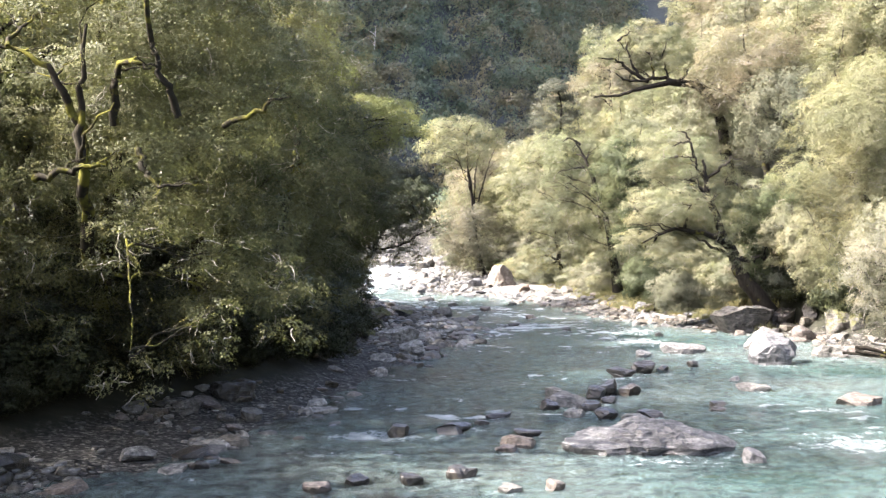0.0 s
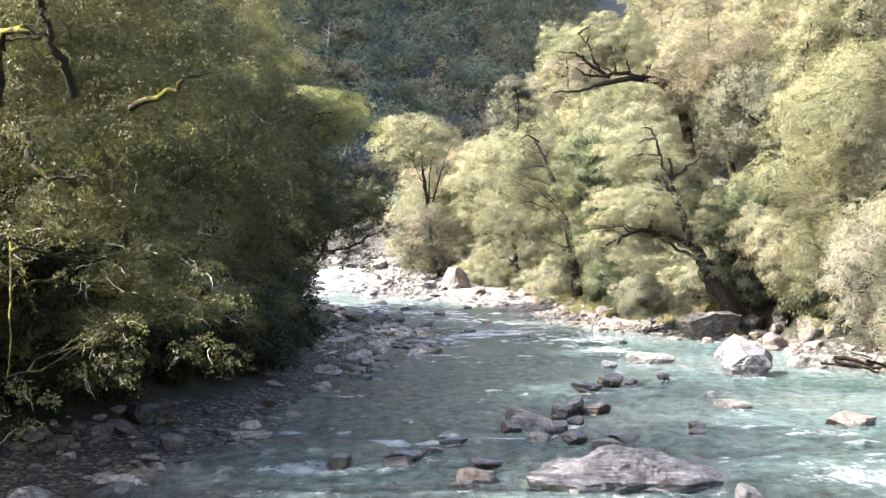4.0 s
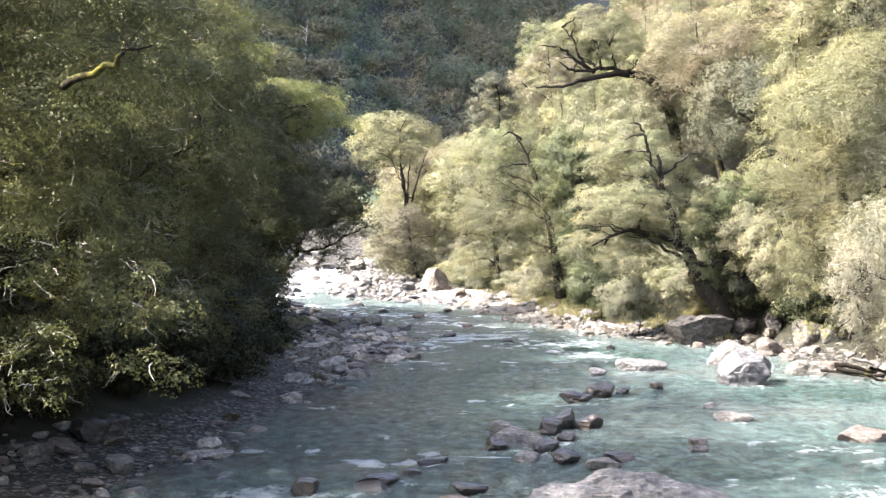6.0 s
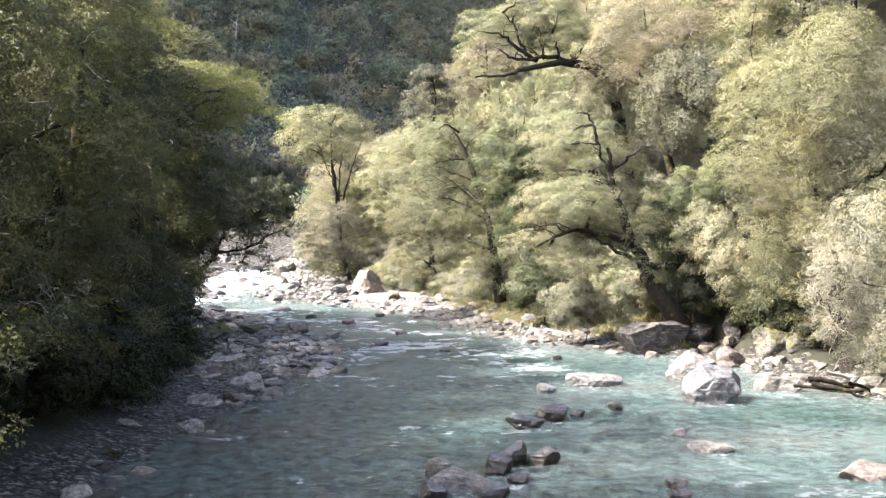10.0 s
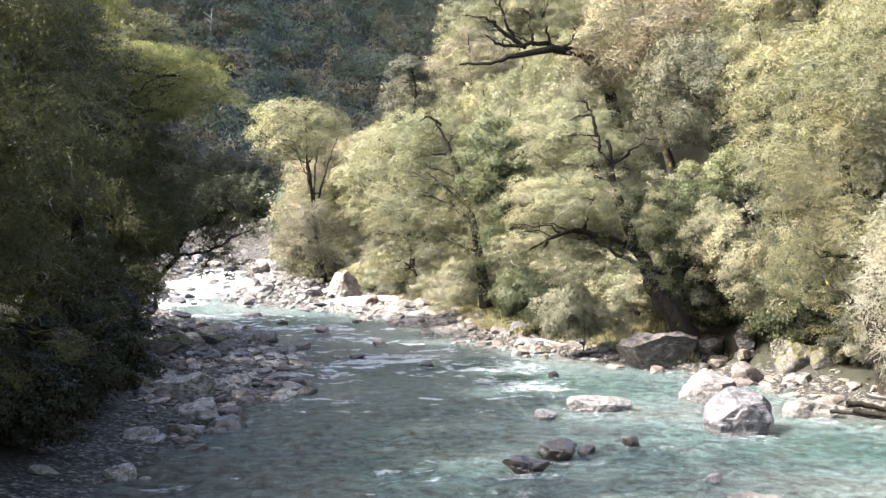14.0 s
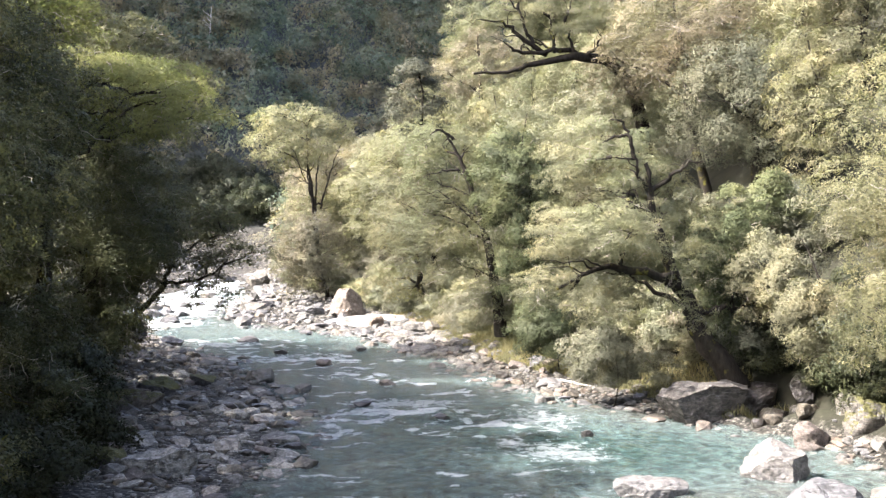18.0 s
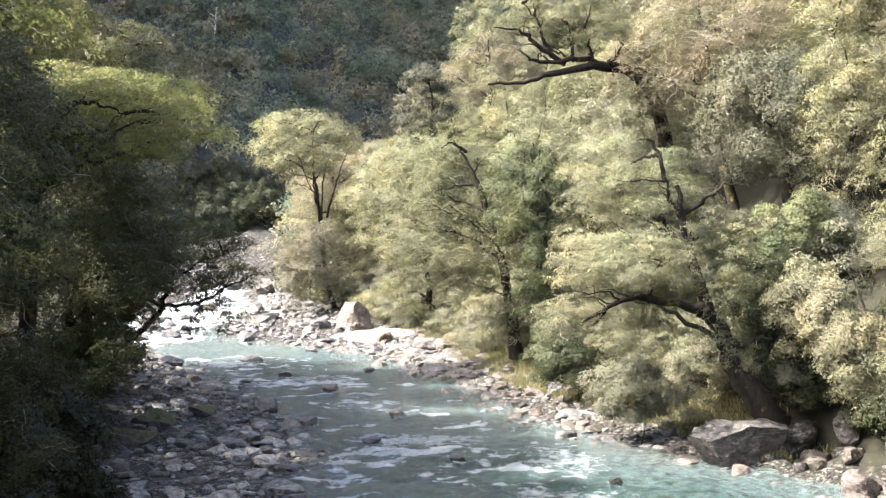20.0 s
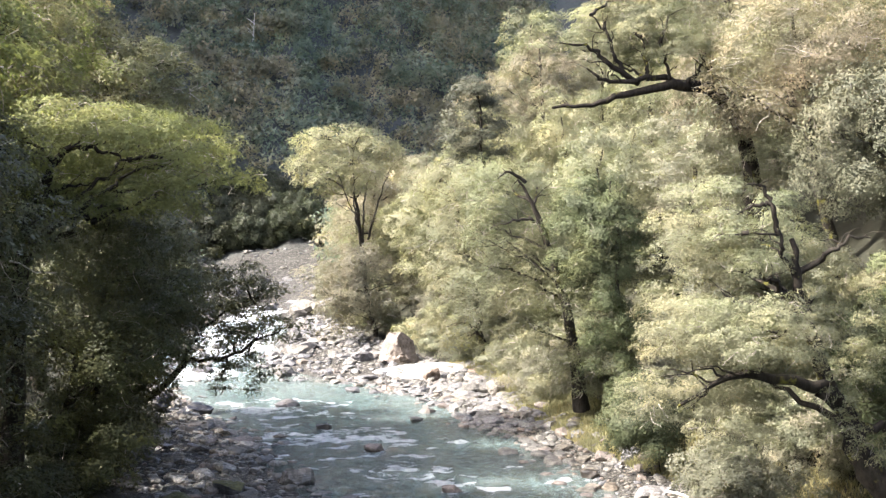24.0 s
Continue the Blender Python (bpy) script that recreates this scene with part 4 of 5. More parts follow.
            pieces.append(tube(crooked(way[q], e, rng, 6, 0.0, 0.16), thick * 0.5 * (1 - 0.8 * np.linspace(0, 1, 6)), 4))
        part("branch", raw_mesh("branch", *gather(pieces), True), TWIG_MOSSY, root, "bare pale drooping branch")
    lee = None if base[1] < 30 else (0.3, 0.95) if base[0] > 0 else (-0.3, 0.95)
    v, f, nv = leaves(rng, lb, count * (1.0 if lee is None else 1.05 if base[0] < 0 else 1.15), leaf * (1.0 if lee is None else 0.88 if base[0] < 0 else 0.8), per, flat, low, spread, lee=lee)
    part("crown", raw_mesh("crown", v, f, True, nv), leaf_mat, root)
    return root


def ground_at(x, y):
    return float(land(x, y))


def domed(name, label, category, base, crowns, mat, count, leaf, girth, seed, **more):
    rng = np.random.default_rng(seed + 5000)
    lobes = []
    for c, r, n in crowns:
        lobes += dome(rng, c, r, n, tier=0.72 if more.get("flat", 1.0) >= 1.0 else 0.85)
    b = (base[0], base[1], ground_at(*base))
    return tree(name, label, category, b, lobes, mat, count, leaf, girth, seed, **more)


# the wooded left bank: dark, in shade, hanging over the shingle
BEECH = "spreading green beech with mossy limbs hanging over the shingle"
LEFT = "beeches along the shaded bank"
# first two beeches: crowns near z 19 added out of view, shading the river
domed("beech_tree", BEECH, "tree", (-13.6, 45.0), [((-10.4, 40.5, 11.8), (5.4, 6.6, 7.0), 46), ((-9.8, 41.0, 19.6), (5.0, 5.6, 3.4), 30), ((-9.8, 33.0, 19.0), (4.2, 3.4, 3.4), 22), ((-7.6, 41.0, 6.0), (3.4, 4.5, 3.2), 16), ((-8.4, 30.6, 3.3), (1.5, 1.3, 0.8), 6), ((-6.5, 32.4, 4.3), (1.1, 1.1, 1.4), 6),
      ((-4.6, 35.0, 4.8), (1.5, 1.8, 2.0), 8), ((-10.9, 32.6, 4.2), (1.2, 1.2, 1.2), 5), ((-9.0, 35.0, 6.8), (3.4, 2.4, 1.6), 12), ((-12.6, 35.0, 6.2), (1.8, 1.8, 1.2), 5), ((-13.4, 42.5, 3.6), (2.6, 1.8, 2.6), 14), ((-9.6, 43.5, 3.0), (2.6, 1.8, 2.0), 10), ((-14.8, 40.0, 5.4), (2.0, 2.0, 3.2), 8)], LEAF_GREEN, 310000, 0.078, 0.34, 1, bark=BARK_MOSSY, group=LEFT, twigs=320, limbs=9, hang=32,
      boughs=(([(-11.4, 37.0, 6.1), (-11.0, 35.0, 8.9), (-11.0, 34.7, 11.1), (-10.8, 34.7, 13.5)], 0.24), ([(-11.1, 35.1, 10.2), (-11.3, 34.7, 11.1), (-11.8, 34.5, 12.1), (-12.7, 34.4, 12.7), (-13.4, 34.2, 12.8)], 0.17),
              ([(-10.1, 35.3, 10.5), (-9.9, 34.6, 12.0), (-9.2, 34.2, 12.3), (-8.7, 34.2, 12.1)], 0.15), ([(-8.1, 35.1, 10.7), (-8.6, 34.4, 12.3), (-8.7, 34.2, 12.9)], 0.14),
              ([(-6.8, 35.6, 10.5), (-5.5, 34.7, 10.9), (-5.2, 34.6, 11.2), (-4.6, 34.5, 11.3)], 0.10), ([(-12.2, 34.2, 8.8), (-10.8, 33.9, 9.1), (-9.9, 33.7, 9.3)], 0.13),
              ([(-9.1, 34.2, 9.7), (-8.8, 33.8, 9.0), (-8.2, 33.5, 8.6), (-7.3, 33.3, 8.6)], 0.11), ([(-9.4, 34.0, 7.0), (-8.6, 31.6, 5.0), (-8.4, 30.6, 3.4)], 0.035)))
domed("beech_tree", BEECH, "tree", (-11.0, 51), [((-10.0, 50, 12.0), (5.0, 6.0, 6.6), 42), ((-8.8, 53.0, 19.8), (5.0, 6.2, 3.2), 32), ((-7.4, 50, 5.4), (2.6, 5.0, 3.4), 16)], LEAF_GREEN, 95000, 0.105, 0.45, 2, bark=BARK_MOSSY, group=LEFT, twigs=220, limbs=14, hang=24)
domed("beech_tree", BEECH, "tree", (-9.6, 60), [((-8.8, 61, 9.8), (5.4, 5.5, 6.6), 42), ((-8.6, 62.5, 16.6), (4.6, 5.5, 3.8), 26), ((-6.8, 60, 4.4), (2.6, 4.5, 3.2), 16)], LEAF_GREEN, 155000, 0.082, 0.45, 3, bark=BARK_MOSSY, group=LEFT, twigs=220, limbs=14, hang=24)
domed("beech_tree", BEECH, "tree", (-10.5, 69), [((-9.3, 68.5, 12.2), (5.2, 5.5, 6.8), 42), ((-6.8, 70, 4.6), (2.6, 4.5, 3.2), 14)], LEAF_GREEN_SHADED, 105000, 0.092, 0.45, 4, bark=BARK_MOSSY, group=LEFT, twigs=160, limbs=12, hang=20)
domed("beech_tree", BEECH, "tree", (-10.5, 79), [((-10.8, 79, 11.5), (4.8, 5.0, 6.8), 38), ((-8.0, 80, 4.4), (2.4, 4.5, 3.2), 14)], LEAF_GREEN_SHADED, 80000, 0.105, 0.42, 5, bark=BARK_MOSSY, group=LEFT, twigs=120, limbs=10)
domed("beech_tree", "flat-topped beech with yellow-green crown and black trunk", "tree", (-10.2, 88), [((-7.2, 90.0, 15.2), (5.6, 6.2, 2.8), 34)], LEAF_FRESH_LIT, 62000, 0.11, 0.42, 6, bark=BARK, group=LEFT, twigs=140, limbs=12,
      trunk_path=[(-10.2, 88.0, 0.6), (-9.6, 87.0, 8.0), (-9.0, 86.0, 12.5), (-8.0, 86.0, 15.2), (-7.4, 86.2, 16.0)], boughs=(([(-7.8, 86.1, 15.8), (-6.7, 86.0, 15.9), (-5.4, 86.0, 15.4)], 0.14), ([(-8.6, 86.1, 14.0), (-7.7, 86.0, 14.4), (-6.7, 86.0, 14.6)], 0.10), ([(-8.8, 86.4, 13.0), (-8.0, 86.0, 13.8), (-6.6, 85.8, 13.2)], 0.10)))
# lower crown split off as a tree, shade put into darker leaves
domed("beech_tree", "dark green young beech under the flat-topped one", "tree", (-10.6, 93), [((-7.0, 92.5, 9.6), (4.2, 4.0, 4.4), 22), ((-8.0, 92, 4.6), (3.0, 3.6, 3.0), 12)], LEAF_GREEN_SHADED, 46000, 0.11, 0.2, 12, group=LEFT, twigs=60, limbs=10)
domed("beech_tree", BEECH, "tree", (-10.8, 101), [((-8.4, 101, 9.0), (4.6, 5.5, 5.4), 32), ((-8.4, 100, 3.8), (2.6, 4.5, 3.0), 12)], LEAF_GREEN_SHADED, 45000, 0.165, 0.4, 7, group=LEFT, twigs=90, limbs=10)
domed("beech_tree", "beech with a low limb reaching out over the pool", "tree", (-11.5, 113), [((-9.5, 112, 9.0), (4.2, 5.0, 5.0), 26), ((-4.2, 108.6, 5.6), (2.4, 1.8, 0.9), 9), ((-1.8, 107.6, 7.3), (2.4, 1.5, 1.2), 9), ((-3.0, 108.6, 9.4), (2.5, 1.9, 1.9), 11), ((-4.4, 109.4, 7.8), (3.4, 2.2, 2.4), 16), ((-3.4, 108.4, 4.4), (2.6, 1.4, 1.2), 8)], LEAF_GREEN_SHADED, 44000, 0.14, 0.38, 8, group=LEFT, twigs=160, limbs=14, bark=BARK,
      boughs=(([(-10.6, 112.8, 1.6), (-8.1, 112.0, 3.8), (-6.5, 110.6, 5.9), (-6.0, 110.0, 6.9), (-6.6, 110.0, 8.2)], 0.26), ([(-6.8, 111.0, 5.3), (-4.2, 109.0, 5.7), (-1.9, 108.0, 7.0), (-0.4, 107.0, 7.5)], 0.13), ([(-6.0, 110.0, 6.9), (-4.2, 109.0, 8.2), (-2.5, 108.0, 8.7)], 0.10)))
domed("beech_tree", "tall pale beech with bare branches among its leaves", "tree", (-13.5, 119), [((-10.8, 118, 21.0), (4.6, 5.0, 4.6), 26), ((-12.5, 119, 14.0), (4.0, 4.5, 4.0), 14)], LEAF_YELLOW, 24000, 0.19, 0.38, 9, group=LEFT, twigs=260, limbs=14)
domed("beech_tree", BEECH, "tree", (-14.0, 128), [((-12.8, 128, 9.5), (4.5, 6.0, 6.6), 26)], LEAF_GREEN_SHADED, 26000, 0.2, 0.38, 10, group=LEFT, twigs=40)

# first two added as tops of darker beeches; sunlight is in the leaf colour
for k, (x, y, z, r, mat) in enumerate(((-12.4, 70, 17.4, 4.4, LEAF_FRESH_LIT), (-12.6, 78, 17.0, 4.4, LEAF_FRESH_LIT), (-14.5, 84, 17.5, 4.8, LEAF_FRESH_LIT), (-15.0, 95, 20.0, 5.0, LEAF_YELLOW), (-17.0, 106, 22.5, 5.4, LEAF_FRESH_LIT), (-18.0, 118, 24.5, 5.4, LEAF_YELLOW))):
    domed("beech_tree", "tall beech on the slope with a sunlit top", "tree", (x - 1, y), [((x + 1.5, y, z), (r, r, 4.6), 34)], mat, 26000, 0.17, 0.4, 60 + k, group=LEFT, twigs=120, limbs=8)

# the sunlit right bank
SUNNY = "trees on the sunlit bank"
domed("willowy_shrub", "pale grey-green bush on the bank", "shrub", (27.0, 61), [((25.6, 60.5, 4.8), (4.2, 4.5, 4.2), 40)], LEAF_PALE, 105000, 0.078, 0.14, 21, group=SUNNY, twigs=420, limbs=14, flat=0.5)
domed("beech_tree", "tall yellow-green beech in full sun", "tree", (28.2, 70.5), [((26.3, 69.5, 10.6), (5.1, 5.0, 7.4), 64), ((26.9, 77.4, 4.9), (2.3, 2.4, 2.5), 20), ((28.4, 75.6, 3.4), (2.0, 2.2, 2.0), 10)], LEAF_YELLOW, 225000, 0.078, 0.5, 22, group=SUNNY, twigs=120, limbs=10)
domed("shrub", "grey-green shrub under the tall beech", "shrub", (29.6, 83.5), [((26.2, 86.6, 6.4), (2.1, 2.0, 2.8), 22), ((27.5, 84.0, 4.5), (1.9, 1.7, 2.5), 24), ((27.4, 82.6, 2.6), (1.1, 1.0, 0.8), 8)], LEAF_OLIVE, 40000, 0.125, 0.16, 23, group=SUNNY, flat=0.6, twigs=60)
rng = np.random.default_rng(77)
lean_lobes = dome(rng, (22.4, 86.1, 4.5), (1.2, 0.8, 1.1), 7) + dome(rng, (21.2, 86.1, 6.5), (1.2, 0.8, 0.8), 6) + dome(rng, (16.6, 85.6, 5.0), (2.2, 1.2, 1.2), 9) + dome(rng, (19.0, 86.0, 8.2), (1.9, 1.0, 1.0), 9) + dome(rng, (21.9, 86.2, 7.8), (1.6, 1.1, 1.4), 9) + dome(rng, (20.8, 86.4, 5.4), (1.3, 0.9, 0.8), 6) + dome(rng, (18.2, 89.8, 12.6), (3.6, 3.4, 2.4), 16) + dome(rng, (16.8, 87.2, 8.8), (3.6, 2.6, 1.5), 16) + dome(rng, (17.7, 83.8, 9.2), (2.8, 1.6, 1.6), 11) + dome(rng, (15.2, 88.0, 6.0), (2.5, 2.2, 1.5), 13) + dome(rng, (22.6, 91.0, 9.6), (2.6, 2.6, 2.6), 12) + dome(rng, (19.4, 90.8, 5.0), (2.6, 2.0, 1.4), 9) + dome(rng, (19.6, 91.4, 9.0), (5.0, 2.4, 4.6), 30) + dome(rng, (21.8, 87.2, 8.6), (2.0, 1.4, 1.6), 7) + dome(rng, (18.4, 87.2, 11.6), (1.6, 1.2, 0.8), 5) + dome(rng, (19.6, 86.6, 9.6), (1.4, 0.8, 1.2), 6)
tree("beech_tree", "old leaning beech with black crooked limbs and olive sprays", "tree", (24.6, 87.4, ground_at(24.6, 87.4)), lean_lobes, LEAF_OLIVE, 200000, 0.08, 0.66, 24, group=SUNNY, twigs=220, limbs=10,
     trunk_path=[(25.3, 88.6, 0.2), (24.8, 88.2, 1.3), (23.6, 88.0, 2.85), (22.9, 88.0, 3.8), (22.55, 88.0, 4.65), (22.2, 88.0, 5.6), (21.5, 88.0, 6.7), (20.85, 88.0, 8.9), (20.3, 87.9, 10.1), (20.1, 87.7, 11.4), (19.9, 87.5, 12.6)],
     boughs=(([(21.9, 88.0, 6.2), (21.2, 87.6, 6.7), (20.36, 87.5, 6.95), (18.7, 87.4, 7.3), (17.4, 87.2, 7.25), (16.5, 87.0, 6.9), (15.0, 86.6, 6.2)], 0.32), ([(20.3, 88.2, 9.8), (19.1, 87.2, 10.8), (18.5, 87.0, 11.1)], 0.16),
             ([(20.1, 87.8, 11.0), (19.3, 87.2, 12.0), (19.1, 87.0, 12.7), (17.8, 86.7, 12.8)], 0.13), ([(19.1, 87.0, 12.7), (18.7, 86.8, 13.9), (18.3, 86.7, 14.6), (17.6, 86.6, 14.6)], 0.12), ([(18.7, 86.8, 13.9), (17.9, 86.7, 13.8), (17.3, 86.6, 13.5)], 0.10),
             ([(20.2, 87.8, 11.2), (21.1, 87.2, 12.0), (21.8, 87.0, 12.5), (22.8, 87.0, 12.6)], 0.15), ([(20.2, 88.2, 9.6), (18.1, 87.2, 10.0), (16.8, 86.8, 10.5)], 0.16), ([(22.6, 88.1, 4.7), (23.6, 88.2, 5.0), (25.0, 88.6, 5.1), (26.2, 89.0, 5.4)], 0.26)))
domed("shrub", "pale shrub under the leaning tree", "shrub", (19.4, 91.5), [((18.9, 92.4, 1.9), (2.4, 1.7, 2.0), 24), ((21.4, 91.4, 1.6), (1.8, 1.4, 1.3), 10)], LEAF_PALE, 30000, 0.1, 0.05, 25, group=SUNNY, flat=0.6, twigs=60)
domed("shrub", "dark glossy evergreen shrub at the foot of the bank", "shrub", (19.4, 104), [((18.4, 104, 2.7), (2.6, 2.4, 2.6), 22)], LEAF_EVER, 26000, 0.11, 0.05, 26, group=SUNNY, flat=0.6)
domed("shrub", "bright green shrub on the slope", "shrub", (29.6, 96), [((29.2, 95, 10.6), (2.4, 2.2, 2.0), 14)], LEAF_DEEP, 16000, 0.13, 0.12, 27, group=SUNNY)
# darker leaves stand for the shaded, ivied right side of the leaning beech
domed("shrub", "deep green shrub in the shade of the leaning tree", "shrub", (26.6, 91), [((24.6, 89.8, 7.9), (2.3, 1.6, 2.7), 22), ((24.9, 89.6, 4.4), (1.7, 1.2, 1.6), 10)], LEAF_DEEP, 22000, 0.125, 0.12, 37, group=SUNNY, flat=0.6)
domed("shrub", "dark shrub overhanging the hollow behind the big boulder", "shrub", (28.6, 90.8), [((27.4, 89.4, 3.4), (3.0, 1.8, 1.7), 34), ((28.6, 86.6, 3.2), (1.6, 1.6, 1.0), 10)], LEAF_DARK, 34000, 0.12, 0.12, 38, group=SUNNY, flat=0.6)
domed("evergreen_tree", "rounded dark evergreen on the slope", "tree", (33.0, 104), [((31.4, 103, 17.2), (5.2, 4.6, 5.2), 44)], LEAF_DARK, 60000, 0.12, 0.4, 28, group=SUNNY, flat=0.3)
domed("beech_tree", "brownish beech high on the slope", "tree", (31.5, 109), [((28.6, 109, 22.0), (6.0, 6.0, 5.0), 46)], LEAF_BROWN, 62000, 0.125, 0.4, 29, group=SUNNY, twigs=180)
rng = np.random.default_rng(79)
h_lobes = dome(rng, (20.4, 112.2, 24.6), (5.2, 3.6, 3.0), 40, 0.24, -0.7) + dome(rng, (15.2, 111.2, 24.4), (2.2, 2.2, 1.2), 8) + dome(rng, (15.6, 112.6, 20.6), (2.6, 2.2, 1.0), 8) + dome(rng, (26.6, 112.0, 16.6), (2.8, 1.6, 3.6), 14)
tree("beech_tree", "beech with a heavy black limb stretched level above the wood", "tree", (29.0, 114.5, ground_at(29, 114.5)), h_lobes, LEAF_OLIVE, 80000, 0.094, 0.5, 30, group=SUNNY, twigs=140, limbs=8,
     trunk_path=[(29.0, 114.5, 10.0), (27.6, 114.0, 18.0), (25.4, 113.0, 21.2), (22.6, 111.4, 21.5), (20.7, 110.6, 21.2), (18.3, 110.2, 20.6), (16.7, 109.8, 20.1), (14.4, 109.4, 19.9)],
     boughs=(([(24.3, 112.6, 21.6), (20.8, 110.8, 21.9), (17.5, 110.0, 21.5), (16.5, 109.6, 22.2)], 0.24), ([(19.8, 110.6, 21.5), (18.3, 110.0, 22.3), (17.1, 109.7, 23.0), (16.2, 109.5, 23.5), (14.8, 109.2, 23.6)], 0.20),
             ([(18.9, 110.4, 21.9), (18.2, 109.9, 23.0), (17.7, 109.7, 24.3), (16.7, 109.6, 25.3)], 0.16), ([(20.4, 110.6, 21.7), (20.1, 110.4, 23.1), (19.9, 110.3, 24.2)], 0.15), ([(23.0, 111.4, 21.6), (23.7, 111.2, 22.5), (24.1, 111.0, 23.6)], 0.15),
             ([(21.9, 111.0, 21.6), (21.5, 110.8, 22.9), (21.1, 110.6, 23.9)], 0.13)))
domed("beech_tree", "broad olive beech with a leaning dark trunk", "tree", (18.2, 118), [((13.2, 120.5, 11.0), (5.2, 4.6, 7.2), 60), ((14.6, 116.4, 6.2), (3.6, 2.0, 4.0), 20), ((16.3, 114.5, 9.4), (1.5, 0.9, 2.8), 8), ((14.9, 114.4, 13.2), (1.5, 0.8, 1.0), 4), ((17.0, 115.6, 3.6), (2.4, 1.6, 2.4), 10)], LEAF_OLIVE, 105000, 0.105, 0.4, 31, group=SUNNY, twigs=220, limbs=10,
      trunk_path=[(18.2, 119.0, 0.8), (17.2, 117.8, 6.4), (16.2, 117.2, 9.9), (15.1, 116.8, 13.0), (14.4, 116.6, 14.6), (13.4, 116.4, 16.2)], boughs=(([(15.0, 115.6, 13.1), (13.7, 115.0, 13.5), (11.5, 114.6, 12.9)], 0.16), ([(13.8, 115.3, 15.8), (12.8, 115.0, 16.4), (12.0, 114.8, 16.0)], 0.13)))
domed("beech_tree", "rounded deep green tree beside the broad beech", "tree", (20.2, 112), [((17.6, 111.2, 12.2), (3.0, 2.8, 4.4), 30), ((18.2, 109.4, 6.6), (2.5, 2.0, 3.2), 18), ((18.8, 107.2, 3.4), (1.9, 1.7, 2.0), 10)], LEAF_EVER, 58000, 0.12, 0.3, 32, group=SUNNY, flat=0.7)
domed("beech_tree", "round-crowned far beech on a forked trunk", "tree", (6.0, 182), [((2.6, 177.5, 20.0), (6.8, 6.0, 5.0), 44), ((6.0, 182, 11.0), (5.0, 3.0, 4.0), 16)], LEAF_OLIVE, 32000, 0.2, 0.4, 33, group=SUNNY, twigs=60, limbs=12, bark=BARK,
      boughs=(([(4.6, 175.5, 11.0), (4.2, 174.0, 13.7), (3.2, 174.6, 15.6), (2.1, 174.2, 18.6)], 0.17), ([(4.8, 175.5, 11.0), (4.9, 173.6, 14.0), (5.0, 174.6, 16.5), (5.6, 174.2, 18.6)], 0.17), ([(5.4, 175.5, 11.5), (6.0, 173.6, 14.1), (6.9, 174.6, 16.9), (8.0, 174.2, 19.7)], 0.16), ([(4.6, 175.0, 12.0), (3.9, 173.6, 14.3), (3.8, 174.6, 16.9), (3.7, 174.2, 19.1)], 0.15)))
domed("beech_tree", "low bushy beech below the round one", "tree", (6.5, 176), [((3.8, 174, 6.0), (6.0, 4.6, 5.2), 40), ((4.4, 174, 2.2), (5.4, 3.6, 2.6), 16)], LEAF_BROWN, 28000, 0.2, 0.3, 34, group=SUNNY, twigs=60)
domed("beech_tree", "olive beech behind the stony bar", "tree", (16.5, 152), [((12.0, 149, 12.0), (4.8, 5.0, 8.0), 44), ((13.6, 151, 3.4), (4.0, 3.0, 3.2), 14)], LEAF_OLIVE, 32000, 0.19, 0.4, 35, group=SUNNY, twigs=60)
domed("beech_tree", "dark tiered tree standing above the wood", "tree", (19.5, 160), [((16.0, 160, 23.0), (3.4, 3.4, 6.0), 28)], LEAF_DARK, 22000, 0.2, 0.4, 36, group=SUNNY, twigs=10, flat=1.6)

# the wood up both slopes: four grown trees, repeated
STOCK = []
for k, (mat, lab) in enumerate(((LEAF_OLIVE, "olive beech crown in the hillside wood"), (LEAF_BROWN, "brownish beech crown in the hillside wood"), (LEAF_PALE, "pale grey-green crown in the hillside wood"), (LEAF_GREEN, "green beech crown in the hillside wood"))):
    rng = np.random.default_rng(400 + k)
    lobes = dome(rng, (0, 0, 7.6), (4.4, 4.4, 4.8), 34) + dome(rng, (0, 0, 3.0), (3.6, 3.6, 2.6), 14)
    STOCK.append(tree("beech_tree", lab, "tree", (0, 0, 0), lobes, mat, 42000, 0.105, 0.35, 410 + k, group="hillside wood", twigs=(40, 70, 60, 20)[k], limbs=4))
rng = np.random.default_rng(55)
first = [True] * 4
spots = []
for y in np.arange(60, 236, 7.5):
    rf, lf = along(RIGHT_FOOT, y), along(LEFT_FOOT, y)
    spots += [(rf + d + rng.uniform(-1.5, 1.5), y + rng.uniform(-2, 2), 0) for d in (6.0, 12.5, 20.0, 29.0)]
    spots += [(lf - d + rng.uniform(-1, 1), y + rng.uniform(-2, 2), 1) for d in ((8.5,) if y < 135 else (2.5, 9.0))]
spots += [(rf_x + 37 + rng.uniform(-2, 2), y, 0) for y in np.arange(118, 205, 7.5) for rf_x in (along(RIGHT_FOOT, y),)]
spots += [(-17.5, 44.0, 1), (-18.5, 50.5, 1)]
keep = []
for x, y, side in spots:
    if side == 0 and y > 200 and x - along(RIGHT_FOOT, y) > 12:
        continue
    if side == 0 and 22 < x < 35 and 92 < y < 118:
        continue
    if side == 0 and y < 175 and x - along(RIGHT_FOOT, y) < 9 and (y < 100 or 106 < y < 124):
        continue
    keep.append((x, y, side))
extra = [(44.5, 126.0, 0), (47.0, 133.0, 0), (40.5, 119.0, 0), (36.5, 106.0, 0), (39.0, 112.5, 0), (34.0, 99.0, 0)]
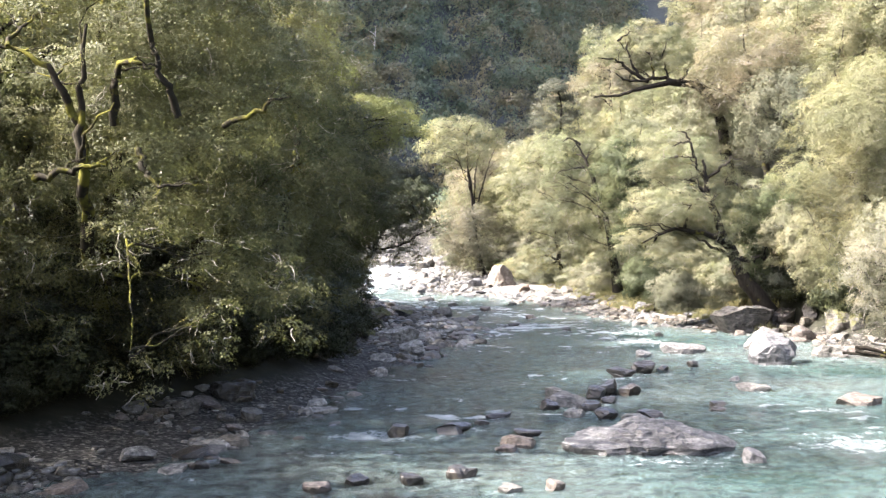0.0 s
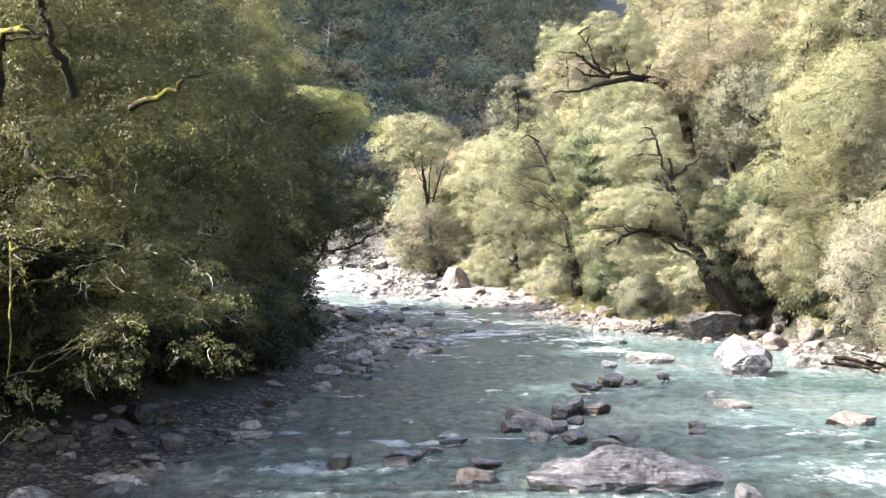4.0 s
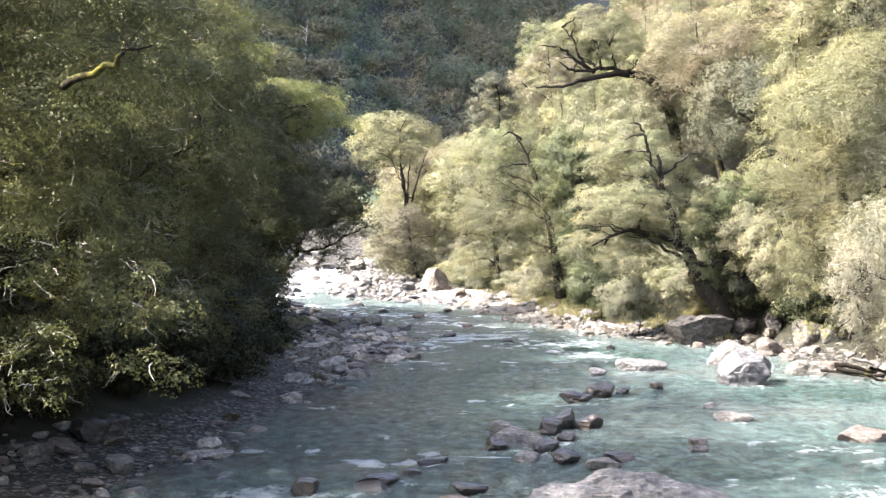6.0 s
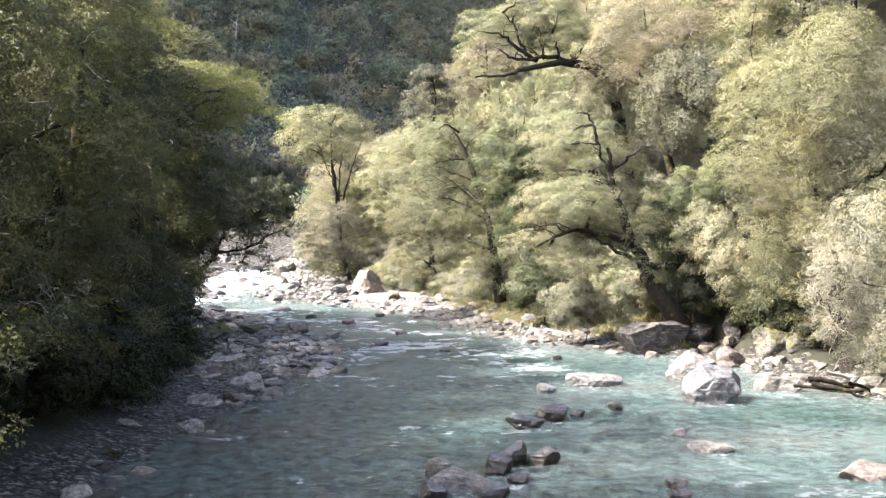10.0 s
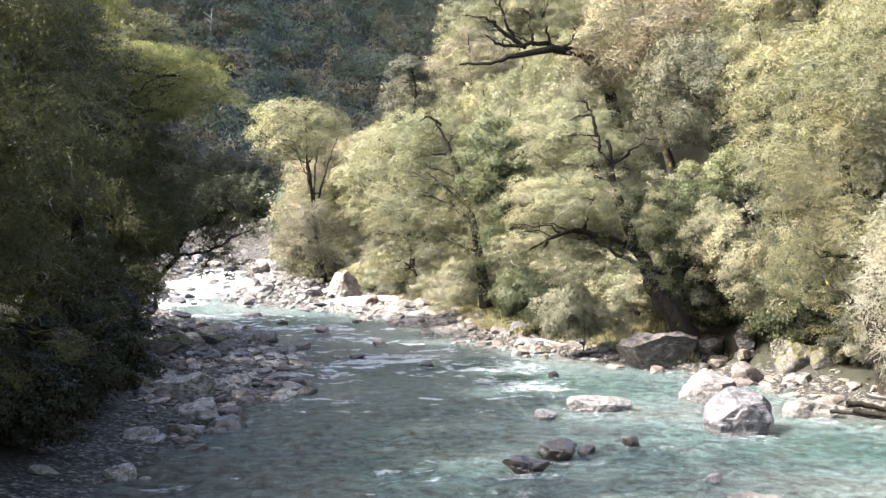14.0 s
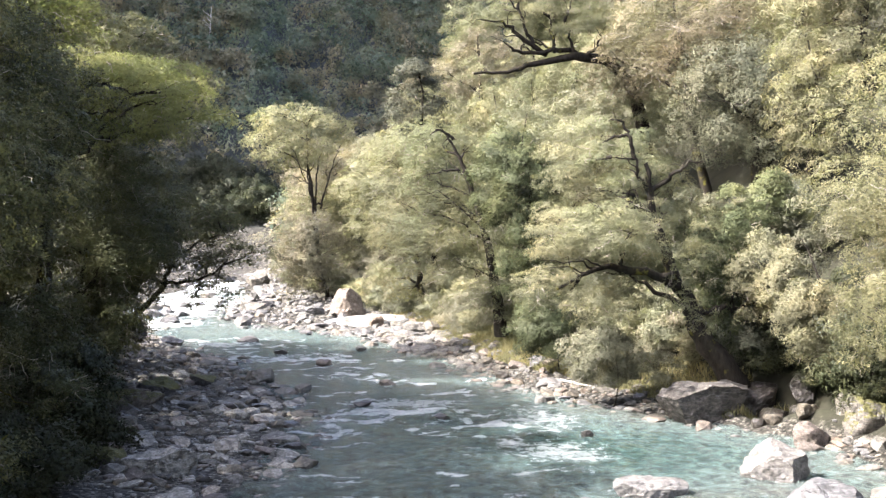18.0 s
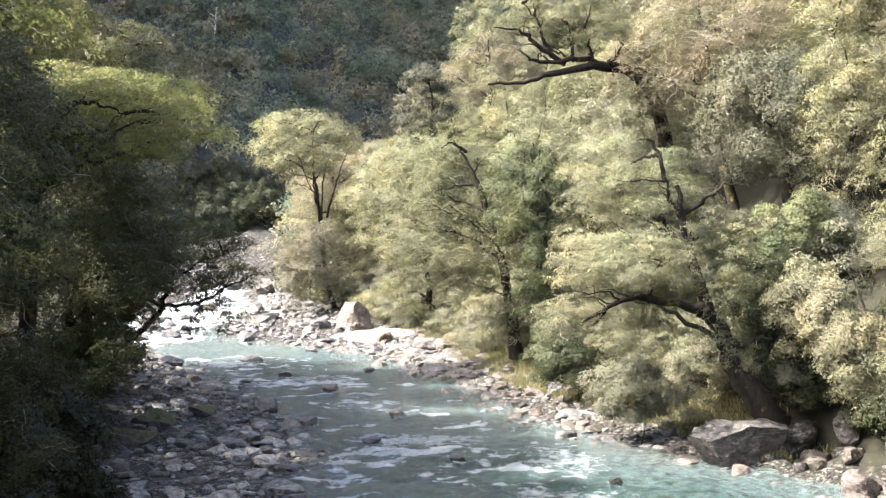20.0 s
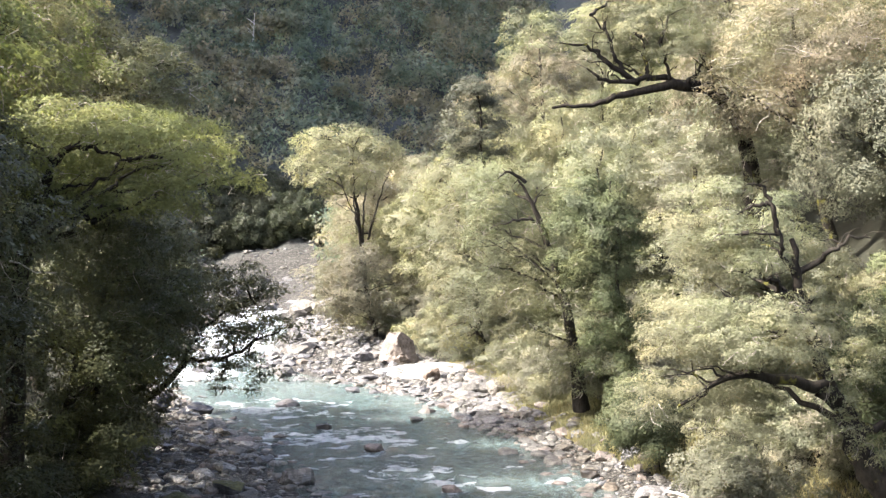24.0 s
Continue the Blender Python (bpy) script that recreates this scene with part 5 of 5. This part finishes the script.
# only where the wood shows from the river
keep = [(x, y, side) for x, y, side in keep if (side == 0 and x - along(RIGHT_FOOT, y) < (13 if y < 92 else 31 if y < 118 else 41) and y > 98) or (side == 1 and (78 < y < 126 or y < 52) and not 84 < y < 92)]
for x, y, side in keep + extra:
    k = int(rng.choice([0, 0, 1, 2, 0])) if side == 0 else 3
    s = rng.uniform(0.85, 1.3) if side == 0 else rng.uniform(1.0, 1.25) if y < 80 else rng.uniform(1.3, 1.6)
    m = pose(x, y, ground_at(x, y) - 0.2, rng.uniform(-4, 4), rng.uniform(-4, 4), rng.uniform(0, 360))
    ob = STOCK[k]
    if first[k]:
        ob.matrix_world, first[k] = m, False
    else:
        ob = copy_thing(ob, m)
    ob.scale = (s, s, s * rng.uniform(0.9, 1.2))

# the far mountainside: forest too distant to count
rng = np.random.default_rng(66)
pieces = []
fy = np.sqrt(rng.uniform(245 ** 2, 545 ** 2, 2500))
fx = rng.uniform(-0.22, 0.17, 2500) * fy
for x, y in zip(fx, fy):
    if y < 304 and (along(LEFT_FOOT, y) - 4 < x < along(RIGHT_FOOT, y) + 3 or -27 < x < 0) or y < 325 and -30 < x < -2:
        continue
    r = rng.uniform(2.2, 5.6) * (1.25 if y > 400 else 1.0)
    z = ground_at(x, y)
    lobes = [(x, y, z + r * 0.8, r, r, r * rng.uniform(0.9, 1.3))] + [(x + rng.uniform(-r, r) * 0.8, y - rng.uniform(0.2, 0.9) * r, z + r * rng.uniform(0.5, 1.5), r * 0.5, r * 0.5, r * 0.42) for _ in range(3)]
    pieces.append(leaves(rng, lobes, 150, 0.95, 9, 0.3, -0.2, 0.55, 0.0, lee=(0.0, 1.0)))
part("far_woods", raw_mesh("far_woods", *gather([q[:2] for q in pieces]), True, np.concatenate([q[2] for q in pieces])), LEAF_FAR, None)
tagged(bpy.data.objects["far_woods"], "dark blue-green forest on the shaded mountainside", "forest", kind="stuff")

# ---------------------------------------------------------------- undergrowth
UNDER = []
for k, (mat, lab, lf) in enumerate(((LEAF_OLIVE, "olive undergrowth bush on the bank", 0.12), (LEAF_PALE, "grey-green undergrowth bush on the bank", 0.12), (LEAF_BUSH_SHADED, "dark green bush under the trees", 0.15))):
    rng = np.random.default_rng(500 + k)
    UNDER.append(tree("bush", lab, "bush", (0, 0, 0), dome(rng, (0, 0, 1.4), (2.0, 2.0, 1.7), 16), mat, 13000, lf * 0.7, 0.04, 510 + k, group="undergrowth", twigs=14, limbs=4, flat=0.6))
rng = np.random.default_rng(56)
spots = [(along(RIGHT_FOOT, y) + (3.4 if 86 < y < 125 else 1.6) + rng.uniform(-0.5, 0.8), y, 0) for y in np.arange(62, 215, 3.6)]
spots = [(q[0] + (1.6 if 140 < q[1] < 154 else 0), q[1], q[2]) for q in spots if not 68 < q[1] < 94]
spots += [(along(RIGHT_FOOT, y) + d, y, 0) for y in np.arange(146, 174, 2.8) for d in (1.2, 3.8)] + [(along(RIGHT_FOOT, y) + d, y, 0) for y in np.arange(216, 262, 4.5) for d in (0.5, 4.5)]
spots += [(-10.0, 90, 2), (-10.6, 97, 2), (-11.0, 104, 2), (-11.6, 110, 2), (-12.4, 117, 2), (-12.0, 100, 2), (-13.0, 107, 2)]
spots += [(along(RIGHT_FOOT, y) + d + rng.uniform(-1, 1), y, 0) for y in np.arange(78, 132, 3.4) for d in (4.6, 7.6, 10.8) if not (d < 8 and 79 < y < 94)]
spots += [(along(RIGHT_FOOT, y) + d + rng.uniform(-1, 1), y, 0) for y in np.arange(132, 214, 4.5) for d in (5.0, 9.0)]
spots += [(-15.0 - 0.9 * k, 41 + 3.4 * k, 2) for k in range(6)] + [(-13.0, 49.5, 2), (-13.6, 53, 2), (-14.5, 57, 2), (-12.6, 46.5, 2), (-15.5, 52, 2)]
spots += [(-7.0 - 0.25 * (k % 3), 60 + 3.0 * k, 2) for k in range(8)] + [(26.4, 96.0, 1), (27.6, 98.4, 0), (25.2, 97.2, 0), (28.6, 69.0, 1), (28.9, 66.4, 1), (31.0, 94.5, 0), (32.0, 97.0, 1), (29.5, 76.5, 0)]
# kind 2 here fills the hollow with bushes darkened for its shade
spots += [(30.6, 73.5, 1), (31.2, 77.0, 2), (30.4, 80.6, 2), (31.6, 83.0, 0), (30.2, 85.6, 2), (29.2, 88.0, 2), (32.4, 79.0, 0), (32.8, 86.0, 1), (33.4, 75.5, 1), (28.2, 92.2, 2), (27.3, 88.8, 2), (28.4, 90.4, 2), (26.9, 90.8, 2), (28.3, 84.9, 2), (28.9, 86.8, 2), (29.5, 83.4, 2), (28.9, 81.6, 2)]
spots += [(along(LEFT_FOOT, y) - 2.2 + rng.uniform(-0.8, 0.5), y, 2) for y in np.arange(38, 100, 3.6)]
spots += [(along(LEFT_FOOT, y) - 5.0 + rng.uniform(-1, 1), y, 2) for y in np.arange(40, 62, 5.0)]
first = [True] * 3
for x, y, k in spots:
    k = int(rng.integers(0, 2)) if k == 0 else k
    s = rng.uniform(0.7, 1.35)
    m = pose(x, y, ground_at(x, y) - 0.15, 0, 0, rng.uniform(0, 360))
    ob = UNDER[k]
    if first[k]:
        ob.matrix_world, first[k] = m, False
    else:
        ob = copy_thing(ob, m)
    ob.scale = (s, s, s * rng.uniform(0.7, 1.1))
# the dark edge of the wood above the scree, from the shade-darkened bushes
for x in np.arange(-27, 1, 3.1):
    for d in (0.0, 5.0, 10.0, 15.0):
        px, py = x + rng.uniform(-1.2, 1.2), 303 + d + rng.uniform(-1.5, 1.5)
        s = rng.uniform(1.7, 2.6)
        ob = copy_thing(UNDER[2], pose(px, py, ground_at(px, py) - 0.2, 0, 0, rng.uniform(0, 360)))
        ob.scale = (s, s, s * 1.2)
# shading wood added, mostly unseen, on the left bank beside and behind the start
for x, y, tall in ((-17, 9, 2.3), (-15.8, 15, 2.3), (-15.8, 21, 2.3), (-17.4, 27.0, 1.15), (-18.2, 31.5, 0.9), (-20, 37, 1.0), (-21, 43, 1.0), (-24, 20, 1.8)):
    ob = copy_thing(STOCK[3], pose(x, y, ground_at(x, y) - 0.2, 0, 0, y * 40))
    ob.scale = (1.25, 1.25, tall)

# trees added up the slope to keep sun off the left bank
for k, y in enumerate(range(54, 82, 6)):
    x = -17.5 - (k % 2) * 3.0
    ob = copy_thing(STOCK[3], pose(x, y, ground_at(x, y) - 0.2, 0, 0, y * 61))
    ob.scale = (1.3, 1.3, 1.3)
# low trees added to shade the foot of the flat-topped beech
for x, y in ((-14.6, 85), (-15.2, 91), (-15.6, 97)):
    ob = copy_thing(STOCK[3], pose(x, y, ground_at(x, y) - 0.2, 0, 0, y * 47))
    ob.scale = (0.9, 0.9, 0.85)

# the wood goes on along the right bank beside and behind the start
for k, y in enumerate(range(-14, 60, 8)):
    x = 34.5 + (k % 3) * 1.8
    ob = copy_thing(STOCK[k % 3], pose(x, y, ground_at(x, y) - 0.2, 0, 0, y * 37))
    ob.scale = (1.1, 1.1, 1.15)
for k, y in enumerate(range(-14, 8, 7)):
    x = -21.0 - (k % 2) * 2.0
    ob = copy_thing(STOCK[3], pose(x, y, ground_at(x, y) - 0.2, 0, 0, y * 53))

# a dead tree on the mountainside
rng = np.random.default_rng(91)
z = ground_at(-22.7, 377)
ways = [tube(crooked((0, 0, -2), (0.6, 0, 12.0), rng, 10, 0, 0.03), 0.30 * (1 - 0.8 * np.linspace(0, 1, 10)), 6)]
ways += [tube(crooked((0.4, 0, 5.0 + k), (rng.uniform(-2.0, 2.0), 0, 7.0 + k), rng, 6, 0, 0.1), 0.12 * (1 - 0.8 * np.linspace(0, 1, 6)), 4) for k in range(5)]
snag = tagged(new("dead_tree", raw_mesh("dead_tree", *gather(ways))), "bleached dead tree above the dark forest", "tree")
snag.data.materials.append(DRIFTWOOD)
snag.location = (-22.7, 377, z + 1.5)

# grass on the sunlit bank
rng = np.random.default_rng(57)
n = 42000
y = rng.uniform(86, 156, n)
x = along(RIGHT_FOOT, y) + rng.uniform(-0.9, 3.0, n)
p = np.stack([x, y, land(x, y) - 0.02], -1)
tip = p + np.stack([rng.normal(0, 0.14, n), rng.normal(0, 0.14, n), rng.uniform(0.15, 0.6, n)], -1)
side = np.stack([rng.normal(0, 1, n), rng.normal(0, 1, n), np.zeros(n)], -1)
side *= 0.03 / np.linalg.norm(side, axis=1)[:, None]
part("grass", raw_mesh("grass", np.stack([p - side, p + side, tip], 1).reshape(-1, 3), np.arange(3 * n).reshape(-1, 3)), GRASS, None)
tagged(bpy.data.objects["grass"], "dry yellow grass along the sunlit bank", "grass", kind="stuff")

# driftwood
for x, y, length, r, turn, tilt, mat, label in ((19.2, 98.6, 2.4, 0.09, -35, 6, DRIFTWOOD, "bleached driftwood branch on the stones"), (25.6, 66.4, 3.0, 0.14, 10, 8, BARK, "dark drift log by the bank"),
                                                 (25.0, 65.6, 2.6, 0.12, -15, 14, BARK, "dark wet drift log by the bank"), (25.9, 67.6, 3.2, 0.15, 4, 10, BARK, "thick dark drift log by the bank"), (24.4, 66.6, 2.2, 0.09, -30, 5, BARK, "short dark drift log by the bank"), (26.6, 68.6, 2.6, 0.10, 20, 24, DRIFTWOOD, "grey drift log propped against the bank"), (26.2, 65.9, 2.4, 0.10, 35, 20, BARK, "thin dark drift log by the bank")):
    rng = np.random.default_rng(int(y * 10))
    way = crooked((-length / 2, 0, 0), (length / 2, 0, 0), rng, 10, 0.03, 0.08)
    ob = tagged(new("drift_log", raw_mesh("drift_log", *tube(way, r * (1 - 0.55 * np.linspace(0, 1, 10)), 8), True)), label, "log", "driftwood")
    ob.data.materials.append(mat)
    ob.matrix_world = pose(x, y, max(0.05, ground_at(x, y)) + r * 1.2 + 0.1, 0, tilt, turn)

# ---------------------------------------------------------------- stones of the banks, laid last
HULLS = []
for k in range(12):
    rng = np.random.default_rng(600 + k)
    bm = bmesh.new()
    for _ in range(24):
        q = rng.normal(size=3)
        q /= np.linalg.norm(q)
        q = np.sign(q) * np.abs(q) ** 0.8
        bm.verts.new(q * (1.0, rng.uniform(0.66, 0.8), 0.36))
    bmesh.ops.convex_hull(bm, input=bm.verts)
    bmesh.ops.delete(bm, geom=[q for q in bm.verts if not q.link_faces], context="VERTS")
    bmesh.ops.triangulate(bm, faces=bm.faces)
    me = bpy.data.meshes.new("stone")
    bm.to_mesh(me)
    bm.free()
    HULLS.append(me)


def bank(name, label, place, count, single, big, mats, seed):
    """A bank of stones: the largest lie as single pieces, the rest together."""
    rng = np.random.default_rng(seed)
    root = tagged(new(name), label, "stones", kind="structure")
    xy = place(rng, count)
    count = len(xy)
    size = np.clip(big * 0.13 * rng.lognormal(0, 0.9, count), 0.035, big)
    order = np.argsort(-size)
    xy, size = xy[order], size[order]
    z = np.maximum(land(xy[:, 0], xy[:, 1]), water_level(xy[:, 1]) - 0.12) + size * 0.12
    made, rest = {}, {m: [] for m in range(len(mats))}
    for k in range(count):
        h, m = int(rng.integers(12)), int(rng.integers(len(mats)))
        e = (rng.uniform(-14, 14), rng.uniform(-14, 14), rng.uniform(0, 360))
        s = size[k] * np.array([1, rng.uniform(0.8, 1.2), rng.uniform(0.8, 1.6)])
        if k < single:
            if (h, m) not in made:
                made[h, m] = HULLS[h].copy()
                made[h, m].materials.append(mats[m])
            ob = new("stone", made[h, m])
            ob.parent = root
            ob.matrix_basis = pose(xy[k, 0], xy[k, 1], z[k], *e) @ Matrix.Diagonal((*s, 1))
        else:
            if h not in made:
                v = np.array([q.co[:] for q in HULLS[h].vertices])
                made[h] = v, np.array([f.vertices[:] for f in HULLS[h].polygons])
            v, f = made[h]
            rot = np.array(Euler([radians(a) for a in e]).to_matrix())
            rest[m].append(((v * s) @ rot.T + (xy[k, 0], xy[k, 1], z[k]), f))
    for m, pieces in rest.items():
        if pieces:
            part("small_stones", raw_mesh("small_stones", *gather(pieces)), mats[m], root)["kind"] = "stuff"


def left_place(rng, n):
    """Stones gather in heaps, with bare gravel between them."""
    y = rng.uniform(31, 146, n * 4)
    f = rng.beta(1.3, 1.1, n * 4)
    x = along(LEFT_FOOT, y) - 1.0 + f * (along(LEFT_EDGE, y) - along(LEFT_FOOT, y) + 1.5 + rng.exponential(0.5, n * 4))
    heap = np.clip((fbm(x * 0.28, y * 0.16, 23, 3) - 0.40) * 7, 0.06, 1) + (y > 76) * 0.5
    heap *= np.where((y > 52) & (y < 73) & (x < -2.6), 0.2, 1.0)
    keep = rng.uniform(0, 1, n * 4) < heap
    return np.stack([x, y], -1)[keep][:n]


def right_place(rng, n):
    y = 60 + 92 * rng.beta(1.6, 1.1, n)
    x = along(RIGHT_EDGE, y) - 1.2 - rng.exponential(0.6, n) + rng.uniform(0, 1, n) * (along(RIGHT_FOOT, y) - along(RIGHT_EDGE, y) + 2.0)
    return np.stack([x, y], -1)[(y < 81) | (y > 88) | (x < 22.5) | (rng.uniform(0, 1, n) < 0.15)]


def bar_place(rng, n):
    y = 120 + 95 * rng.beta(1.1, 1.6, n)
    return np.stack([along(RIGHT_EDGE, y) - 0.8 + rng.uniform(0, 1, n) * (along(RIGHT_FOOT, y) - along(RIGHT_EDGE, y) + 0.8), y], -1)


def upper_place(rng, n):
    y = rng.uniform(150, 285, n)
    return np.stack([along(LEFT_EDGE, y) + rng.uniform(-0.5, 1.3, n) * (along(RIGHT_EDGE, y) - along(LEFT_EDGE, y)), y], -1)


bank("stone_bank", "grey schist stones and slabs along the shaded bank", left_place, 6500, 300, 0.75, (STONE_BANK_LIGHTENED, STONE_DARK, STONE_DARK, STONE_BANK_LIGHTENED, STONE, STONE_WET, STONE_RUST), 701)
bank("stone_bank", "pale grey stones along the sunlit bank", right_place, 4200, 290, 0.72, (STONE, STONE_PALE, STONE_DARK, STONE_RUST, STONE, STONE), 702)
bank("stone_bank", "bar of pale boulders and cobbles at the bend", bar_place, 4600, 280, 0.95, (STONE, STONE_PALE, STONE_PALE, STONE_PALE, STONE), 703)
def scree_place(rng, n):
    y = rng.uniform(276, 305, n)
    x = rng.uniform(-40, 0, n)
    return np.stack([x, y], -1)[(x > along(RIGHT_EDGE, y)) | (x < along(LEFT_EDGE, y)) | (y > 284)]


bank("scree_slope", "grey scree and blocks below the mountainside", scree_place, 1300, 120, 0.8, (STONE, STONE_PALE, STONE_DARK), 705)
bank("stone_bank", "boulders in the upper rapid", upper_place, 800, 160, 1.8, (STONE, STONE_PALE, STONE_PALE), 704)
